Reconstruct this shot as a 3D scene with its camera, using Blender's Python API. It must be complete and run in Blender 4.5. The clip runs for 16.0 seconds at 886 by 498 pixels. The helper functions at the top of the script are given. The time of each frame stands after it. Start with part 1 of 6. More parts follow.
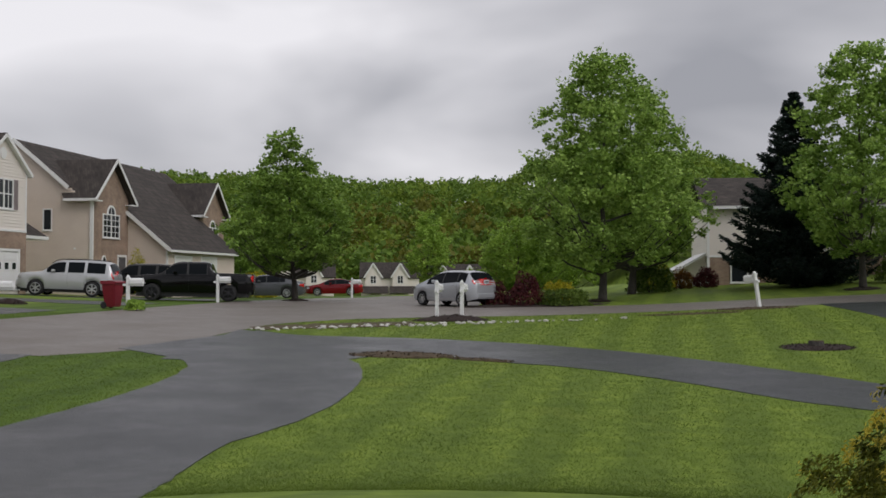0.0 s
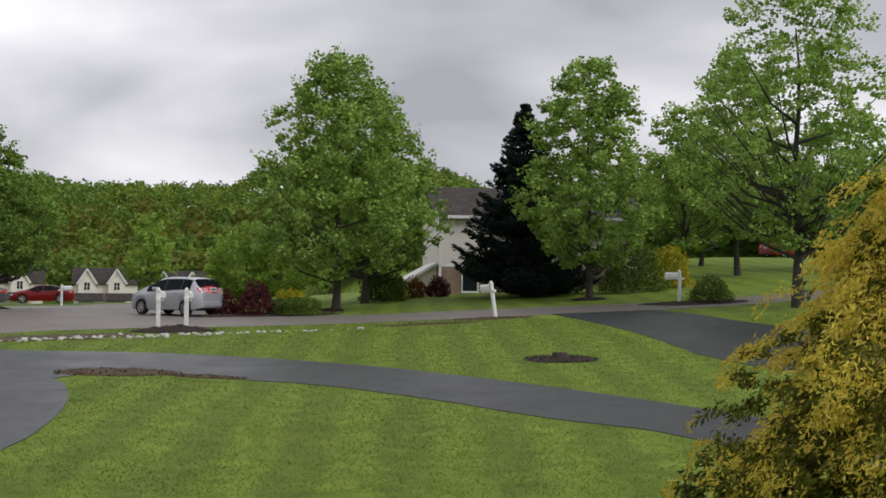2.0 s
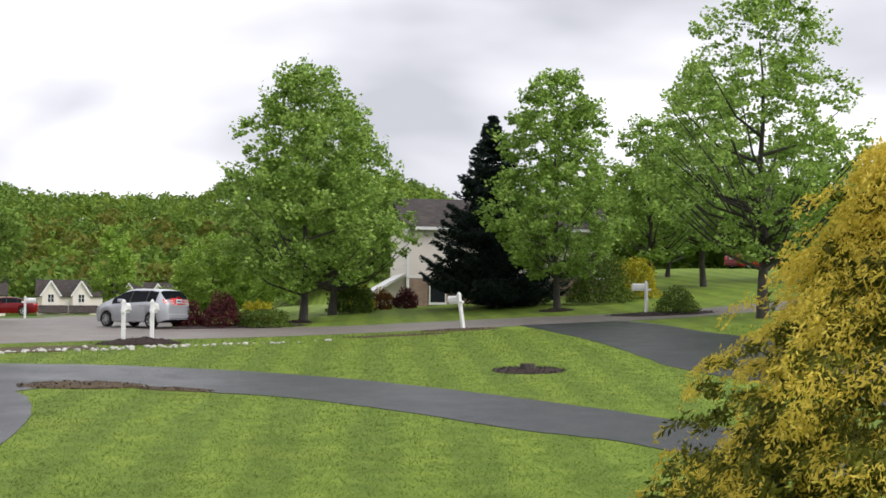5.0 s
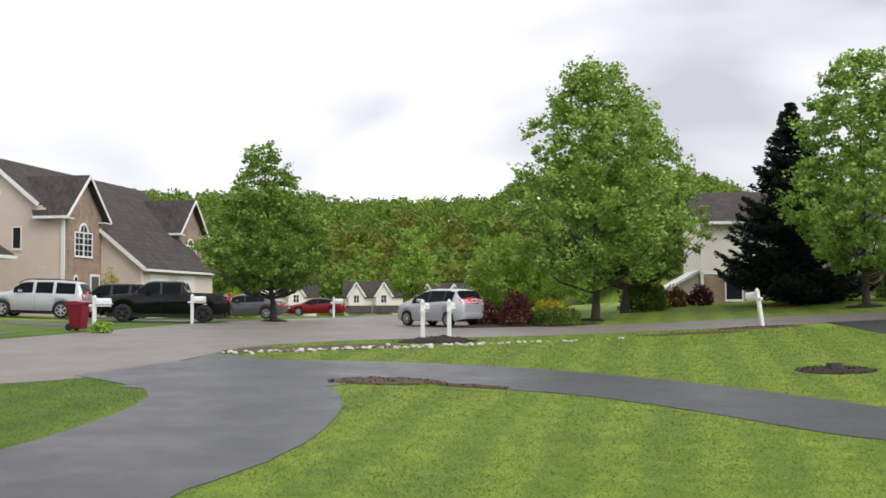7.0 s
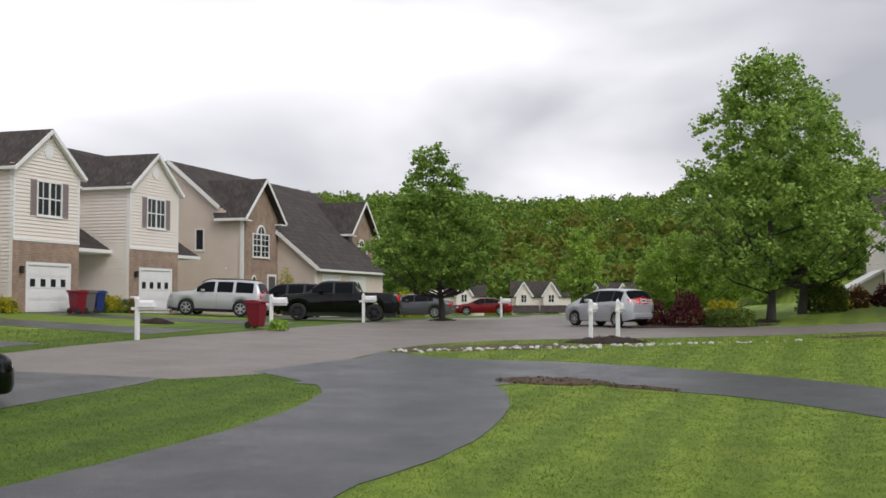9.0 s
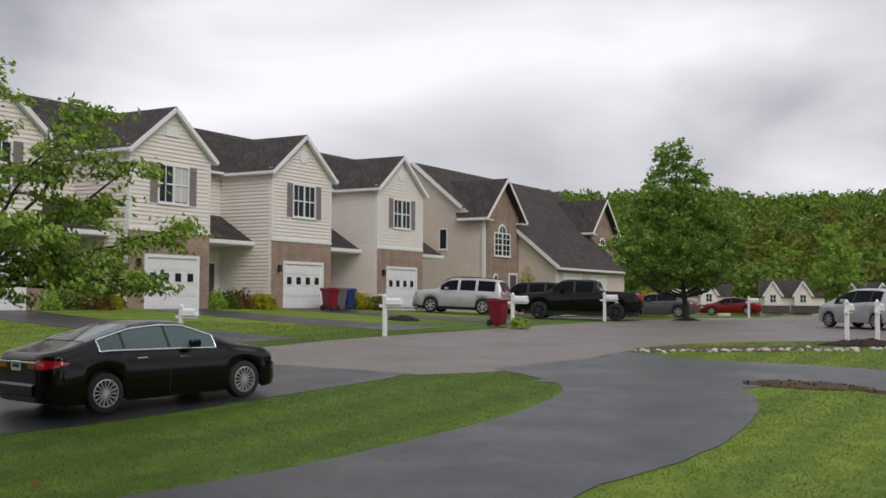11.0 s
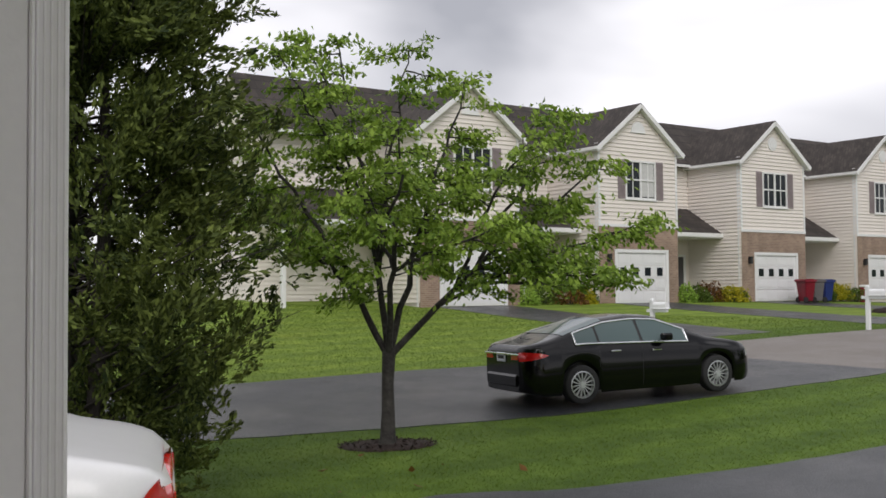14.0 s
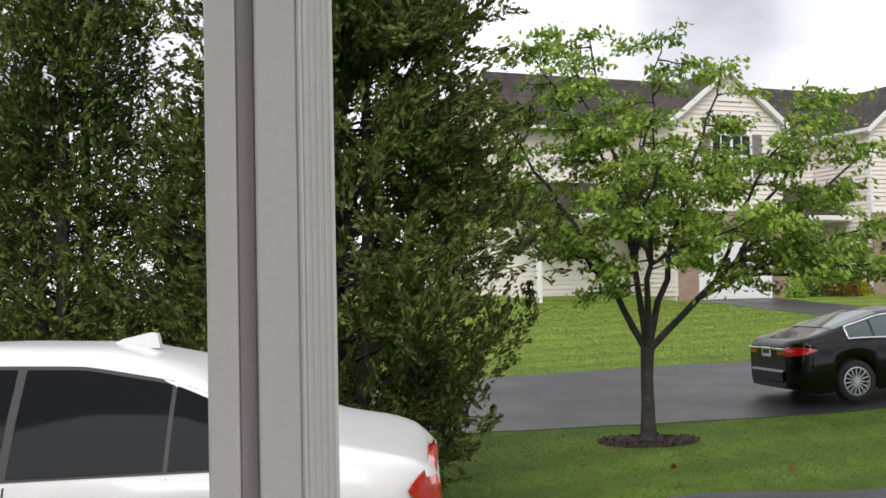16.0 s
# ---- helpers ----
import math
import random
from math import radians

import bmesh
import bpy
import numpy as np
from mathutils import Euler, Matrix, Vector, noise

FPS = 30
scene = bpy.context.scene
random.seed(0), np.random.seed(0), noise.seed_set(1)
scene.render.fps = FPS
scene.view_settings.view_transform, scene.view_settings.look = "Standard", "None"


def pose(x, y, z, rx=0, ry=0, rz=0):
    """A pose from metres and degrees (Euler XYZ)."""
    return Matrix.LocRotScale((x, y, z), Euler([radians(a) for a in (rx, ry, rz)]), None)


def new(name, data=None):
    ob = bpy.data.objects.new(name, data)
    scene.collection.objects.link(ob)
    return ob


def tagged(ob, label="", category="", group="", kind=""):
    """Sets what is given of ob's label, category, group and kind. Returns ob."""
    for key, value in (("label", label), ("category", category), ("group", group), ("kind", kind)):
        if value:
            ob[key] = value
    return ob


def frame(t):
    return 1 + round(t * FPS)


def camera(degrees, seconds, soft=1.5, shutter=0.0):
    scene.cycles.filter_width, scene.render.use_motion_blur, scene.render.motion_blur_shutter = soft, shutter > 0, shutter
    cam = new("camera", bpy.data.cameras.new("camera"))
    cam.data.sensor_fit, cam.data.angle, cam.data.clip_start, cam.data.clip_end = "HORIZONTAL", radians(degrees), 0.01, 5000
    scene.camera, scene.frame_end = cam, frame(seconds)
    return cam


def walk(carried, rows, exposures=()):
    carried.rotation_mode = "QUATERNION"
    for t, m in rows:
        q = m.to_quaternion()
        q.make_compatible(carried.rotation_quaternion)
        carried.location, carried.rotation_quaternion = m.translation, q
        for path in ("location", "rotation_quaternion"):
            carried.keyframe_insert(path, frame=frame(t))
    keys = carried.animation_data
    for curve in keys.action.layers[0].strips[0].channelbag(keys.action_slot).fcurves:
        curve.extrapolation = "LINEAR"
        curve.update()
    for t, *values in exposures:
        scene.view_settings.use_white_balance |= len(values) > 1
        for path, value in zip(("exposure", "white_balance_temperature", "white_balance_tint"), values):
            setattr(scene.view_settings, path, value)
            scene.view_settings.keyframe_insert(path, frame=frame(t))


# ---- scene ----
# camera: turned on the spot on a porch, 2 m above the datum; first row pulled back to stand in for a wider lens
cam = camera(44.38, 16.0, soft=1.6)
EYE = 2.0
# seconds, x, y, yaw, pitch, roll
ROWS = [
    (0.0, 0.1, -2.2, 0.6, 1.74, 0.0),
    (0.5, 0.0, 0.0, -1.78, 2.00, 0.00),
    (1.0, 0.0, 0.0, -3.69, 1.97, 0.01),
    (1.5, 0.0, 0.0, -9.47, 2.08, -0.14),
    (2.0, 0.0, 0.0, -13.85, 2.23, -0.42),
    (2.5, 0.0, 0.0, -18.29, 2.38, -0.48),
    (3.0, 0.0, 0.0, -18.85, 2.56, -0.35),
    (5.5, 0.0, 0.0, -13.07, 2.86, -0.22),
    (6.0, 0.0, 0.0, -9.35, 2.81, -0.04),
    (6.5, 0.0, 0.0, -4.09, 2.77, 0.19),
    (7.0, 0.0, 0.0, -0.26, 2.74, 0.25),
    (7.5, 0.0, 0.0, 2.86, 2.70, 0.32),
    (8.0, 0.0, 0.0, 4.63, 2.67, 0.32),
    (10.5, 0.0, 0.0, 17.72, 2.77, -0.31),
    (11.0, 0.0, 0.0, 21.18, 2.66, -0.28),
    (11.5, 0.0, 0.0, 23.43, 2.59, -0.13),
    (12.0, 0.0, 0.0, 27.65, 2.57, 0.03),
    (12.5, 0.0, 0.0, 32.64, 2.53, 0.20),
    (13.0, 0.0, 0.0, 37.22, 2.48, 0.35),
    (13.5, 0.0, 0.0, 41.85, 2.42, 0.40),
    (14.0, 0.0, 0.0, 45.58, 2.37, 0.50),
    (14.5, 0.0, 0.0, 47.53, 2.33, 0.70),
    (15.0, 0.0, 0.0, 50.87, 2.29, 0.88),
    (15.5, 0.0, 0.0, 55.12, 2.29, 1.08),
    (16.0, 0.0, 0.0, 59.02, 2.29, 1.22),
]
EXPOSURES = [(t, e, 6500, 13) for t, e in ((0.0, -0.62), (1.0, -0.55), (2.0, -0.35), (3.2, -0.1), (5.3, 0.28), (7.0, 0.28), (8.2, 0.05), (10.3, -0.38), (12.5, -0.46), (13.5, -0.36), (14.5, -0.05), (16.0, 0.25))]
walk(cam, [(t, pose(x, y, EYE, 90 + pitch, roll, yaw)) for t, x, y, yaw, pitch, roll in ROWS], EXPOSURES)

# ---- world and sun: a bright overcast sky with broken grey cloud ----
SUN_EL, SUN_ROT = radians(43), radians(132)
world = bpy.data.worlds.new("overcast")
scene.world = world
world.use_nodes = True
wn, wl = world.node_tree.nodes, world.node_tree.links
wn.clear()
w_out = wn.new("ShaderNodeOutputWorld")
w_bg = wn.new("ShaderNodeBackground")
w_sky = wn.new("ShaderNodeTexSky")
w_sky.sky_type = "NISHITA"
w_sky.sun_disc = False
w_sky.sun_elevation, w_sky.sun_rotation = SUN_EL, SUN_ROT
w_sky.air_density, w_sky.dust_density = 1.0, 2.0
w_tc = wn.new("ShaderNodeTexCoord")
w_map = wn.new("ShaderNodeMapping")
w_map.inputs["Scale"].default_value = (1.0, 1.0, 2.6)
w_map.inputs["Location"].default_value = (0.35, 0.1, 0.2)
wl.new(w_tc.outputs["Generated"], w_map.inputs["Vector"])
w_n1 = wn.new("ShaderNodeTexNoise")
w_n1.inputs["Scale"].default_value, w_n1.inputs["Detail"].default_value, w_n1.inputs["Roughness"].default_value = 2.2, 4.0, 0.42
w_n1.inputs["Distortion"].default_value = 0.3
wl.new(w_map.outputs["Vector"], w_n1.inputs["Vector"])
w_r = wn.new("ShaderNodeValToRGB")
w_r.color_ramp.elements[0].position, w_r.color_ramp.elements[0].color = 0.36, (0.40, 0.41, 0.44, 1)
w_r.color_ramp.elements[1].position, w_r.color_ramp.elements[1].color = 0.64, (1.0, 1.0, 1.02, 1)
wl.new(w_n1.outputs["Fac"], w_r.inputs["Fac"])
w_mul = wn.new("ShaderNodeMix")
w_mul.data_type = "RGBA"
w_mul.inputs["Factor"].default_value = 0.93
w_sc = wn.new("ShaderNodeVectorMath")
w_sc.operation = "SCALE"
w_sc.inputs["Scale"].default_value = 0.10
wl.new(w_sky.outputs["Color"], w_sc.inputs[0])
wl.new(w_sc.outputs["Vector"], w_mul.inputs["A"])
wl.new(w_r.outputs["Color"], w_mul.inputs["B"])
wl.new(w_mul.outputs["Result"], w_bg.inputs["Color"])
w_bg.inputs["Strength"].default_value = 1.35
wl.new(w_bg.outputs["Background"], w_out.inputs["Surface"])

sun = new("sun", bpy.data.lights.new("sun", "SUN"))
sun.data.energy, sun.data.angle, sun.data.color = 1.75, radians(35), (1.0, 0.98, 0.95)
sun.matrix_world = pose(0, 0, 60, 90 - math.degrees(SUN_EL), 0, 180 - math.degrees(SUN_ROT))


# ---- materials ----
def material(name, dark, light, scale=6.0, rough=0.7, bump=0.0, metal=0.0, fine=60.0, spread=0.25, stretch=(1, 1, 1), coat=0.0, spec=0.5, by_object=0.0):
    """A surface whose colour runs from dark to light at a coarse and a fine scale, with fine relief."""
    m = bpy.data.materials.new(name)
    m.use_nodes = True
    n, l = m.node_tree.nodes, m.node_tree.links
    p = n["Principled BSDF"]
    tc = n.new("ShaderNodeTexCoord")
    mp = n.new("ShaderNodeMapping")
    mp.inputs["Scale"].default_value = stretch
    l.new(tc.outputs["Object"], mp.inputs["Vector"])
    a = n.new("ShaderNodeTexNoise")
    a.inputs["Scale"].default_value, a.inputs["Detail"].default_value = scale, 6
    b = n.new("ShaderNodeTexNoise")
    b.inputs["Scale"].default_value, b.inputs["Detail"].default_value = fine, 3
    l.new(mp.outputs["Vector"], a.inputs["Vector"])
    l.new(mp.outputs["Vector"], b.inputs["Vector"])
    mix = n.new("ShaderNodeMath")
    mix.operation = "MULTIPLY_ADD"
    mix.inputs[1].default_value = 0.4
    l.new(b.outputs["Fac"], mix.inputs[0])
    sc = n.new("ShaderNodeMath")
    sc.operation = "MULTIPLY"
    sc.inputs[1].default_value = 0.6
    l.new(a.outputs["Fac"], sc.inputs[0])
    l.new(sc.outputs[0], mix.inputs[2])
    last = mix
    if by_object:
        oi = n.new("ShaderNodeObjectInfo")
        last = n.new("ShaderNodeMath")
        last.operation = "MULTIPLY_ADD"
        last.inputs[1].default_value = by_object
        l.new(oi.outputs["Random"], last.inputs[0])
        l.new(mix.outputs[0], last.inputs[2])
    ramp = n.new("ShaderNodeValToRGB")
    e = ramp.color_ramp.elements
    e[0].position, e[0].color = 0.5 - spread, (*dark, 1)
    e[1].position, e[1].color = 0.5 + spread, (*light, 1)
    l.new(last.outputs[0], ramp.inputs["Fac"])
    l.new(ramp.outputs["Color"], p.inputs["Base Color"])
    p.inputs["Roughness"].default_value, p.inputs["Metallic"].default_value = rough, metal
    p.inputs["Specular IOR Level"].default_value = spec
    p.inputs["Coat Weight"].default_value, p.inputs["Coat Roughness"].default_value = coat, 0.04
    if bump:
        bp = n.new("ShaderNodeBump")
        bp.inputs["Strength"].default_value, bp.inputs["Distance"].default_value = bump, 0.02
        l.new(b.outputs["Fac"], bp.inputs["Height"])
        l.new(bp.outputs["Normal"], p.inputs["Normal"])
    return m


def leaf_material(name, dark, light, rough=0.55, through_light=0.35, single=0.55, patch=0.9):
    m = bpy.data.materials.new(name)
    m.use_nodes = True
    n, l = m.node_tree.nodes, m.node_tree.links
    p, out = n["Principled BSDF"], n["Material Output"]
    g = n.new("ShaderNodeNewGeometry")
    tc = n.new("ShaderNodeTexCoord")
    a = n.new("ShaderNodeTexNoise")
    a.inputs["Scale"].default_value, a.inputs["Detail"].default_value = patch, 3
    l.new(tc.outputs["Object"], a.inputs["Vector"])
    ad = n.new("ShaderNodeMath")
    ad.operation = "MULTIPLY_ADD"
    ad.inputs[1].default_value = single
    l.new(g.outputs["Random Per Island"], ad.inputs[0])
    sb = n.new("ShaderNodeMath")
    sb.operation = "SUBTRACT"
    sb.inputs[1].default_value = single / 2
    l.new(a.outputs["Fac"], sb.inputs[0])
    l.new(sb.outputs[0], ad.inputs[2])
    ramp = n.new("ShaderNodeValToRGB")
    e = ramp.color_ramp.elements
    e[0].position, e[0].color = 0.15, (*dark, 1)
    e[1].position, e[1].color = 0.85, (*light, 1)
    l.new(ad.outputs[0], ramp.inputs["Fac"])
    l.new(ramp.outputs["Color"], p.inputs["Base Color"])
    p.inputs["Roughness"].default_value = rough
    p.inputs["Specular IOR Level"].default_value = 0.2
    tr = n.new("ShaderNodeBsdfTranslucent")
    l.new(ramp.outputs["Color"], tr.inputs["Color"])
    mx = n.new("ShaderNodeMixShader")
    mx.inputs["Fac"].default_value = through_light
    l.new(p.outputs["BSDF"], mx.inputs[1])
    l.new(tr.outputs["BSDF"], mx.inputs[2])
    l.new(mx.outputs["Shader"], out.inputs["Surface"])
    return m


def grass_material():
    """Mown lawn: mottled greens, pale mowing bands across the slope and yellowed spots."""
    m = bpy.data.materials.new("grass")
    m.use_nodes = True
    n, l = m.node_tree.nodes, m.node_tree.links
    p = n["Principled BSDF"]
    tc = n.new("ShaderNodeTexCoord")

    def noise_node(scale, detail, rough=0.6):
        a = n.new("ShaderNodeTexNoise")
        a.inputs["Scale"].default_value, a.inputs["Detail"].default_value, a.inputs["Roughness"].default_value = scale, detail, rough
        l.new(tc.outputs["Object"], a.inputs["Vector"])
        return a

    def ramp_node(src, stops):
        r = n.new("ShaderNodeValToRGB")
        e = r.color_ramp.elements
        e[0].position, e[0].color = stops[0][0], (*stops[0][1], 1)
        e[1].position, e[1].color = stops[-1][0], (*stops[-1][1], 1)
        for pos, c in stops[1:-1]:
            k = e.new(pos)
            k.color = (*c, 1)
        l.new(src, r.inputs["Fac"])
        return r

    def mix_node(kind, fac, a, b):
        x = n.new("ShaderNodeMix")
        x.data_type, x.blend_type = "RGBA", kind
        if isinstance(fac, float):
            x.inputs["Factor"].default_value = fac
        else:
            l.new(fac, x.inputs["Factor"])
        l.new(a, x.inputs["A"])
        l.new(b, x.inputs["B"])
        return x.outputs["Result"]

    big, mid, fine = noise_node(0.35, 4), noise_node(2.2, 5), noise_node(38.0, 3, 0.75)
    base = ramp_node(mid.outputs["Fac"], [(0.3, (0.098, 0.152, 0.023)), (0.55, (0.146, 0.212, 0.034)), (0.75, (0.200, 0.268, 0.044))])
    grain = ramp_node(fine.outputs["Fac"], [(0.3, (0.5, 0.52, 0.45)), (0.5, (0.97, 0.97, 0.93)), (0.68, (1.45, 1.4, 1.25))])
    c = mix_node("MULTIPLY", 0.2, base.outputs["Color"], grain.outputs["Color"])
    wv = n.new("ShaderNodeTexWave")
    mp = n.new("ShaderNodeMapping")
    mp.inputs["Rotation"].default_value = (0, 0, radians(12))
    l.new(tc.outputs["Object"], mp.inputs["Vector"])
    l.new(mp.outputs["Vector"], wv.inputs["Vector"])
    wv.inputs["Scale"].default_value, wv.inputs["Distortion"].default_value, wv.inputs["Detail"].default_value = 0.21, 1.2, 1.0
    band = ramp_node(wv.outputs["Fac"], [(0.3, (0.86, 0.88, 0.9)), (0.7, (1.14, 1.12, 1.05))])
    c = mix_node("MULTIPLY", 0.85, c, band.outputs["Color"])
    spots = ramp_node(big.outputs["Fac"], [(0.6, (0, 0, 0)), (0.78, (1, 1, 1))])
    yellow = n.new("ShaderNodeRGB")
    yellow.outputs[0].default_value = (0.20, 0.215, 0.03, 1)
    half = n.new("ShaderNodeMath")
    half.operation = "MULTIPLY"
    half.inputs[1].default_value = 0.5
    l.new(spots.outputs["Color"], half.inputs[0])
    c = mix_node("MIX", half.outputs[0], c, yellow.outputs[0])
    # shade is put into the grass colour on the strip between the two drives
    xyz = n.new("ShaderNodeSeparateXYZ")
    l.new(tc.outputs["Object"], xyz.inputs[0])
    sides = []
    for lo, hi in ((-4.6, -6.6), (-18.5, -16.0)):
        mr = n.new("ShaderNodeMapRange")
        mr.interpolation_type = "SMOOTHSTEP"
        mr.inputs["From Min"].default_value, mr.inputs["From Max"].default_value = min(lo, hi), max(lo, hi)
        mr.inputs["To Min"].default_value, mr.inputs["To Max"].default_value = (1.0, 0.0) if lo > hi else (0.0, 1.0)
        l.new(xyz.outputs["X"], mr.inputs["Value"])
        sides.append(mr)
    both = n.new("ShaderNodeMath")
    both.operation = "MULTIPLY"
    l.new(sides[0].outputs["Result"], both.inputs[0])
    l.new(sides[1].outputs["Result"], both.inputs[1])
    strip_shade = n.new("ShaderNodeMix")
    strip_shade.data_type, strip_shade.blend_type = "RGBA", "MULTIPLY"
    l.new(both.outputs[0], strip_shade.inputs["Factor"])
    l.new(c, strip_shade.inputs["A"])
    strip_shade.inputs["B"].default_value = (0.56, 0.65, 0.66, 1)
    c = strip_shade.outputs["Result"]
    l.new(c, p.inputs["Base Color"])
    p.inputs["Roughness"].default_value = 0.75
    p.inputs["Specular IOR Level"].default_value = 0.1
    bp = n.new("ShaderNodeBump")
    bp.inputs["Strength"].default_value, bp.inputs["Distance"].default_value = 0.25, 0.03
    l.new(fine.outputs["Fac"], bp.inputs["Height"])
    l.new(bp.outputs["Normal"], p.inputs["Normal"])
    return m


def asphalt_material(name, dark, light, wet):
    """Asphalt with stone grain, patches and a damp film that is smoother in places."""
    m = material(name, dark, light, scale=0.7, rough=0.5, bump=0.7, fine=45, spread=0.33)
    n, l = m.node_tree.nodes, m.node_tree.links
    p = n["Principled BSDF"]
    tc = n.new("ShaderNodeTexCoord")
    a = n.new("ShaderNodeTexNoise")
    a.inputs["Scale"].default_value, a.inputs["Detail"].default_value, a.inputs["Roughness"].default_value = 0.5, 12, 0.7
    l.new(tc.outputs["Object"], a.inputs["Vector"])
    r = n.new("ShaderNodeMapRange")
    r.inputs["From Min"].default_value, r.inputs["From Max"].default_value = 0.35, 0.65
    r.inputs["To Min"].default_value, r.inputs["To Max"].default_value = wet - 0.03, min(1.0, wet + 0.15)
    l.new(a.outputs["Fac"], r.inputs["Value"])
    l.new(r.outputs["Result"], p.inputs["Roughness"])
    return m


def glass_material(name, tint, rough=0.03):
    m = bpy.data.materials.new(name)
    m.use_nodes = True
    p = m.node_tree.nodes["Principled BSDF"]
    p.inputs["Base Color"].default_value = (*tint, 1)
    p.inputs["Roughness"].default_value = rough
    p.inputs["Specular IOR Level"].default_value = 0.45
    return m


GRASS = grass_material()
BLADE = leaf_material("grass_blades", (0.085, 0.135, 0.02), (0.17, 0.24, 0.04), 0.6, 0.5, 0.3, 0.4)
STREET = asphalt_material("street_asphalt", (0.135, 0.117, 0.104), (0.20, 0.178, 0.16), 0.5)
DRIVE = asphalt_material("drive_asphalt", (0.018, 0.020, 0.024), (0.038, 0.041, 0.047), 0.33)
MULCH = material("mulch", (0.010, 0.006, 0.005), (0.040, 0.022, 0.016), 9, 0.95, 1.0, fine=45)
SOIL = material("bare_soil", (0.035, 0.024, 0.014), (0.12, 0.085, 0.045), 3, 0.95, 0.8, fine=30)
STONE = material("pale_stone", (0.24, 0.23, 0.21), (0.55, 0.54, 0.50), 5, 0.8, 0.4, by_object=0.3)
SIDING = material("cream_siding", (0.69, 0.635, 0.58), (0.79, 0.735, 0.675), 0.8, 0.5, 0.05, fine=20)
SIDING_TAN = material("tan_siding", (0.57, 0.485, 0.41), (0.68, 0.59, 0.505), 0.8, 0.5, 0.05, fine=20)
WHITE = material("white_trim", (0.70, 0.70, 0.69), (0.80, 0.80, 0.79), 1.5, 0.4, 0.03, fine=30)
VINYL = material("white_vinyl", (0.72, 0.73, 0.73), (0.83, 0.83, 0.83), 2, 0.35, 0.02, fine=40)
SHUTTER = material("shutter_paint", (0.20, 0.16, 0.165), (0.28, 0.235, 0.235), 3, 0.55, 0.1)
PANE = glass_material("window_glass", (0.02, 0.024, 0.028))
PANE.node_tree.nodes["Principled BSDF"].inputs["Specular IOR Level"].default_value = 0.22
CURTAIN = material("curtain", (0.45, 0.45, 0.44), (0.62, 0.62, 0.6), 8, 0.8)
DARK = material("dark_metal", (0.01, 0.01, 0.011), (0.03, 0.03, 0.032), 5, 0.5)
DOOR = material("front_door_paint", (0.05, 0.05, 0.055), (0.09, 0.09, 0.095), 3, 0.45)
BARK = material("bark", (0.018, 0.015, 0.013), (0.085, 0.075, 0.066), 5, 0.9, 0.9, fine=26, stretch=(1, 1, 0.3))
BARK_MOTTLED = material("mottled_bark", (0.012, 0.010, 0.009), (0.06, 0.055, 0.049), 9, 0.9, 0.8, fine=22, spread=0.16)


# ---- helpers of this scene ----
def mesh_of(bm, name, mat):
    me = bpy.data.meshes.new(name)
    bm.to_mesh(me)
    bm.free()
    for k in (mat if isinstance(mat, (list, tuple)) else [mat]):
        me.materials.append(k)
    return me


def part(name, bm, mat, parent=None, label="", m=None):
    ob = new(name, mesh_of(bm, name, mat))
    ob.parent = parent
    if m is not None:
        ob.matrix_basis = m
    if label:
        tagged(ob, label)
    return ob


def thing(name, m, label, category, group="", kind=""):
    ob = new(name)
    ob.empty_display_size = 0.2
    ob.matrix_basis = m
    return tagged(ob, label, category, group, kind)


def box(bm, x0, x1, y0, y1, z0, z1, bevel=0.0):
    r = bmesh.ops.create_cube(bm, size=1.0, matrix=Matrix.Translation(((x0 + x1) / 2, (y0 + y1) / 2, (z0 + z1) / 2)) @ Matrix.Diagonal((x1 - x0, y1 - y0, z1 - z0, 1)))
    if bevel:
        es = list({e for v in r["verts"] for e in v.link_edges})
        bmesh.ops.bevel(bm, geom=es, offset=bevel, segments=1, affect="EDGES")
    return bm


def boxes(*rows, bevel=0.0):
    bm = bmesh.new()
    for r in rows:
        box(bm, *r, bevel=bevel)
    return bm


def prism(bm, outline, a, b, axis="y"):
    """A solid from an outline in two axes, run from a to b along the third. axis y: outline in x, z; axis x: in y, z; axis z: in x, y."""
    put = {"y": lambda p, q, s: (p, s, q), "x": lambda p, q, s: (s, p, q), "z": lambda p, q, s: (p, q, s)}[axis]
    va = [bm.verts.new(put(p, q, a)) for p, q in outline]
    vb = [bm.verts.new(put(p, q, b)) for p, q in outline]
    k = len(outline)
    fs = [bm.faces.new(va), bm.faces.new(vb[::-1])]
    for i in range(k):
        fs.append(bm.faces.new((va[i], vb[i], vb[(i + 1) % k], va[(i + 1) % k])))
    bmesh.ops.recalc_face_normals(bm, faces=fs)
    return bm


def cylinder(bm, m, r0, r1, h, seg=12):
    return bmesh.ops.create_cone(bm, cap_ends=True, segments=seg, radius1=r0, radius2=r1, depth=h, matrix=m @ Matrix.Translation((0, 0, h / 2)))


def step(a, b, x):
    t = min(1.0, max(0.0, (x - a) / (b - a)))
    return t * t * (3 - 2 * t)


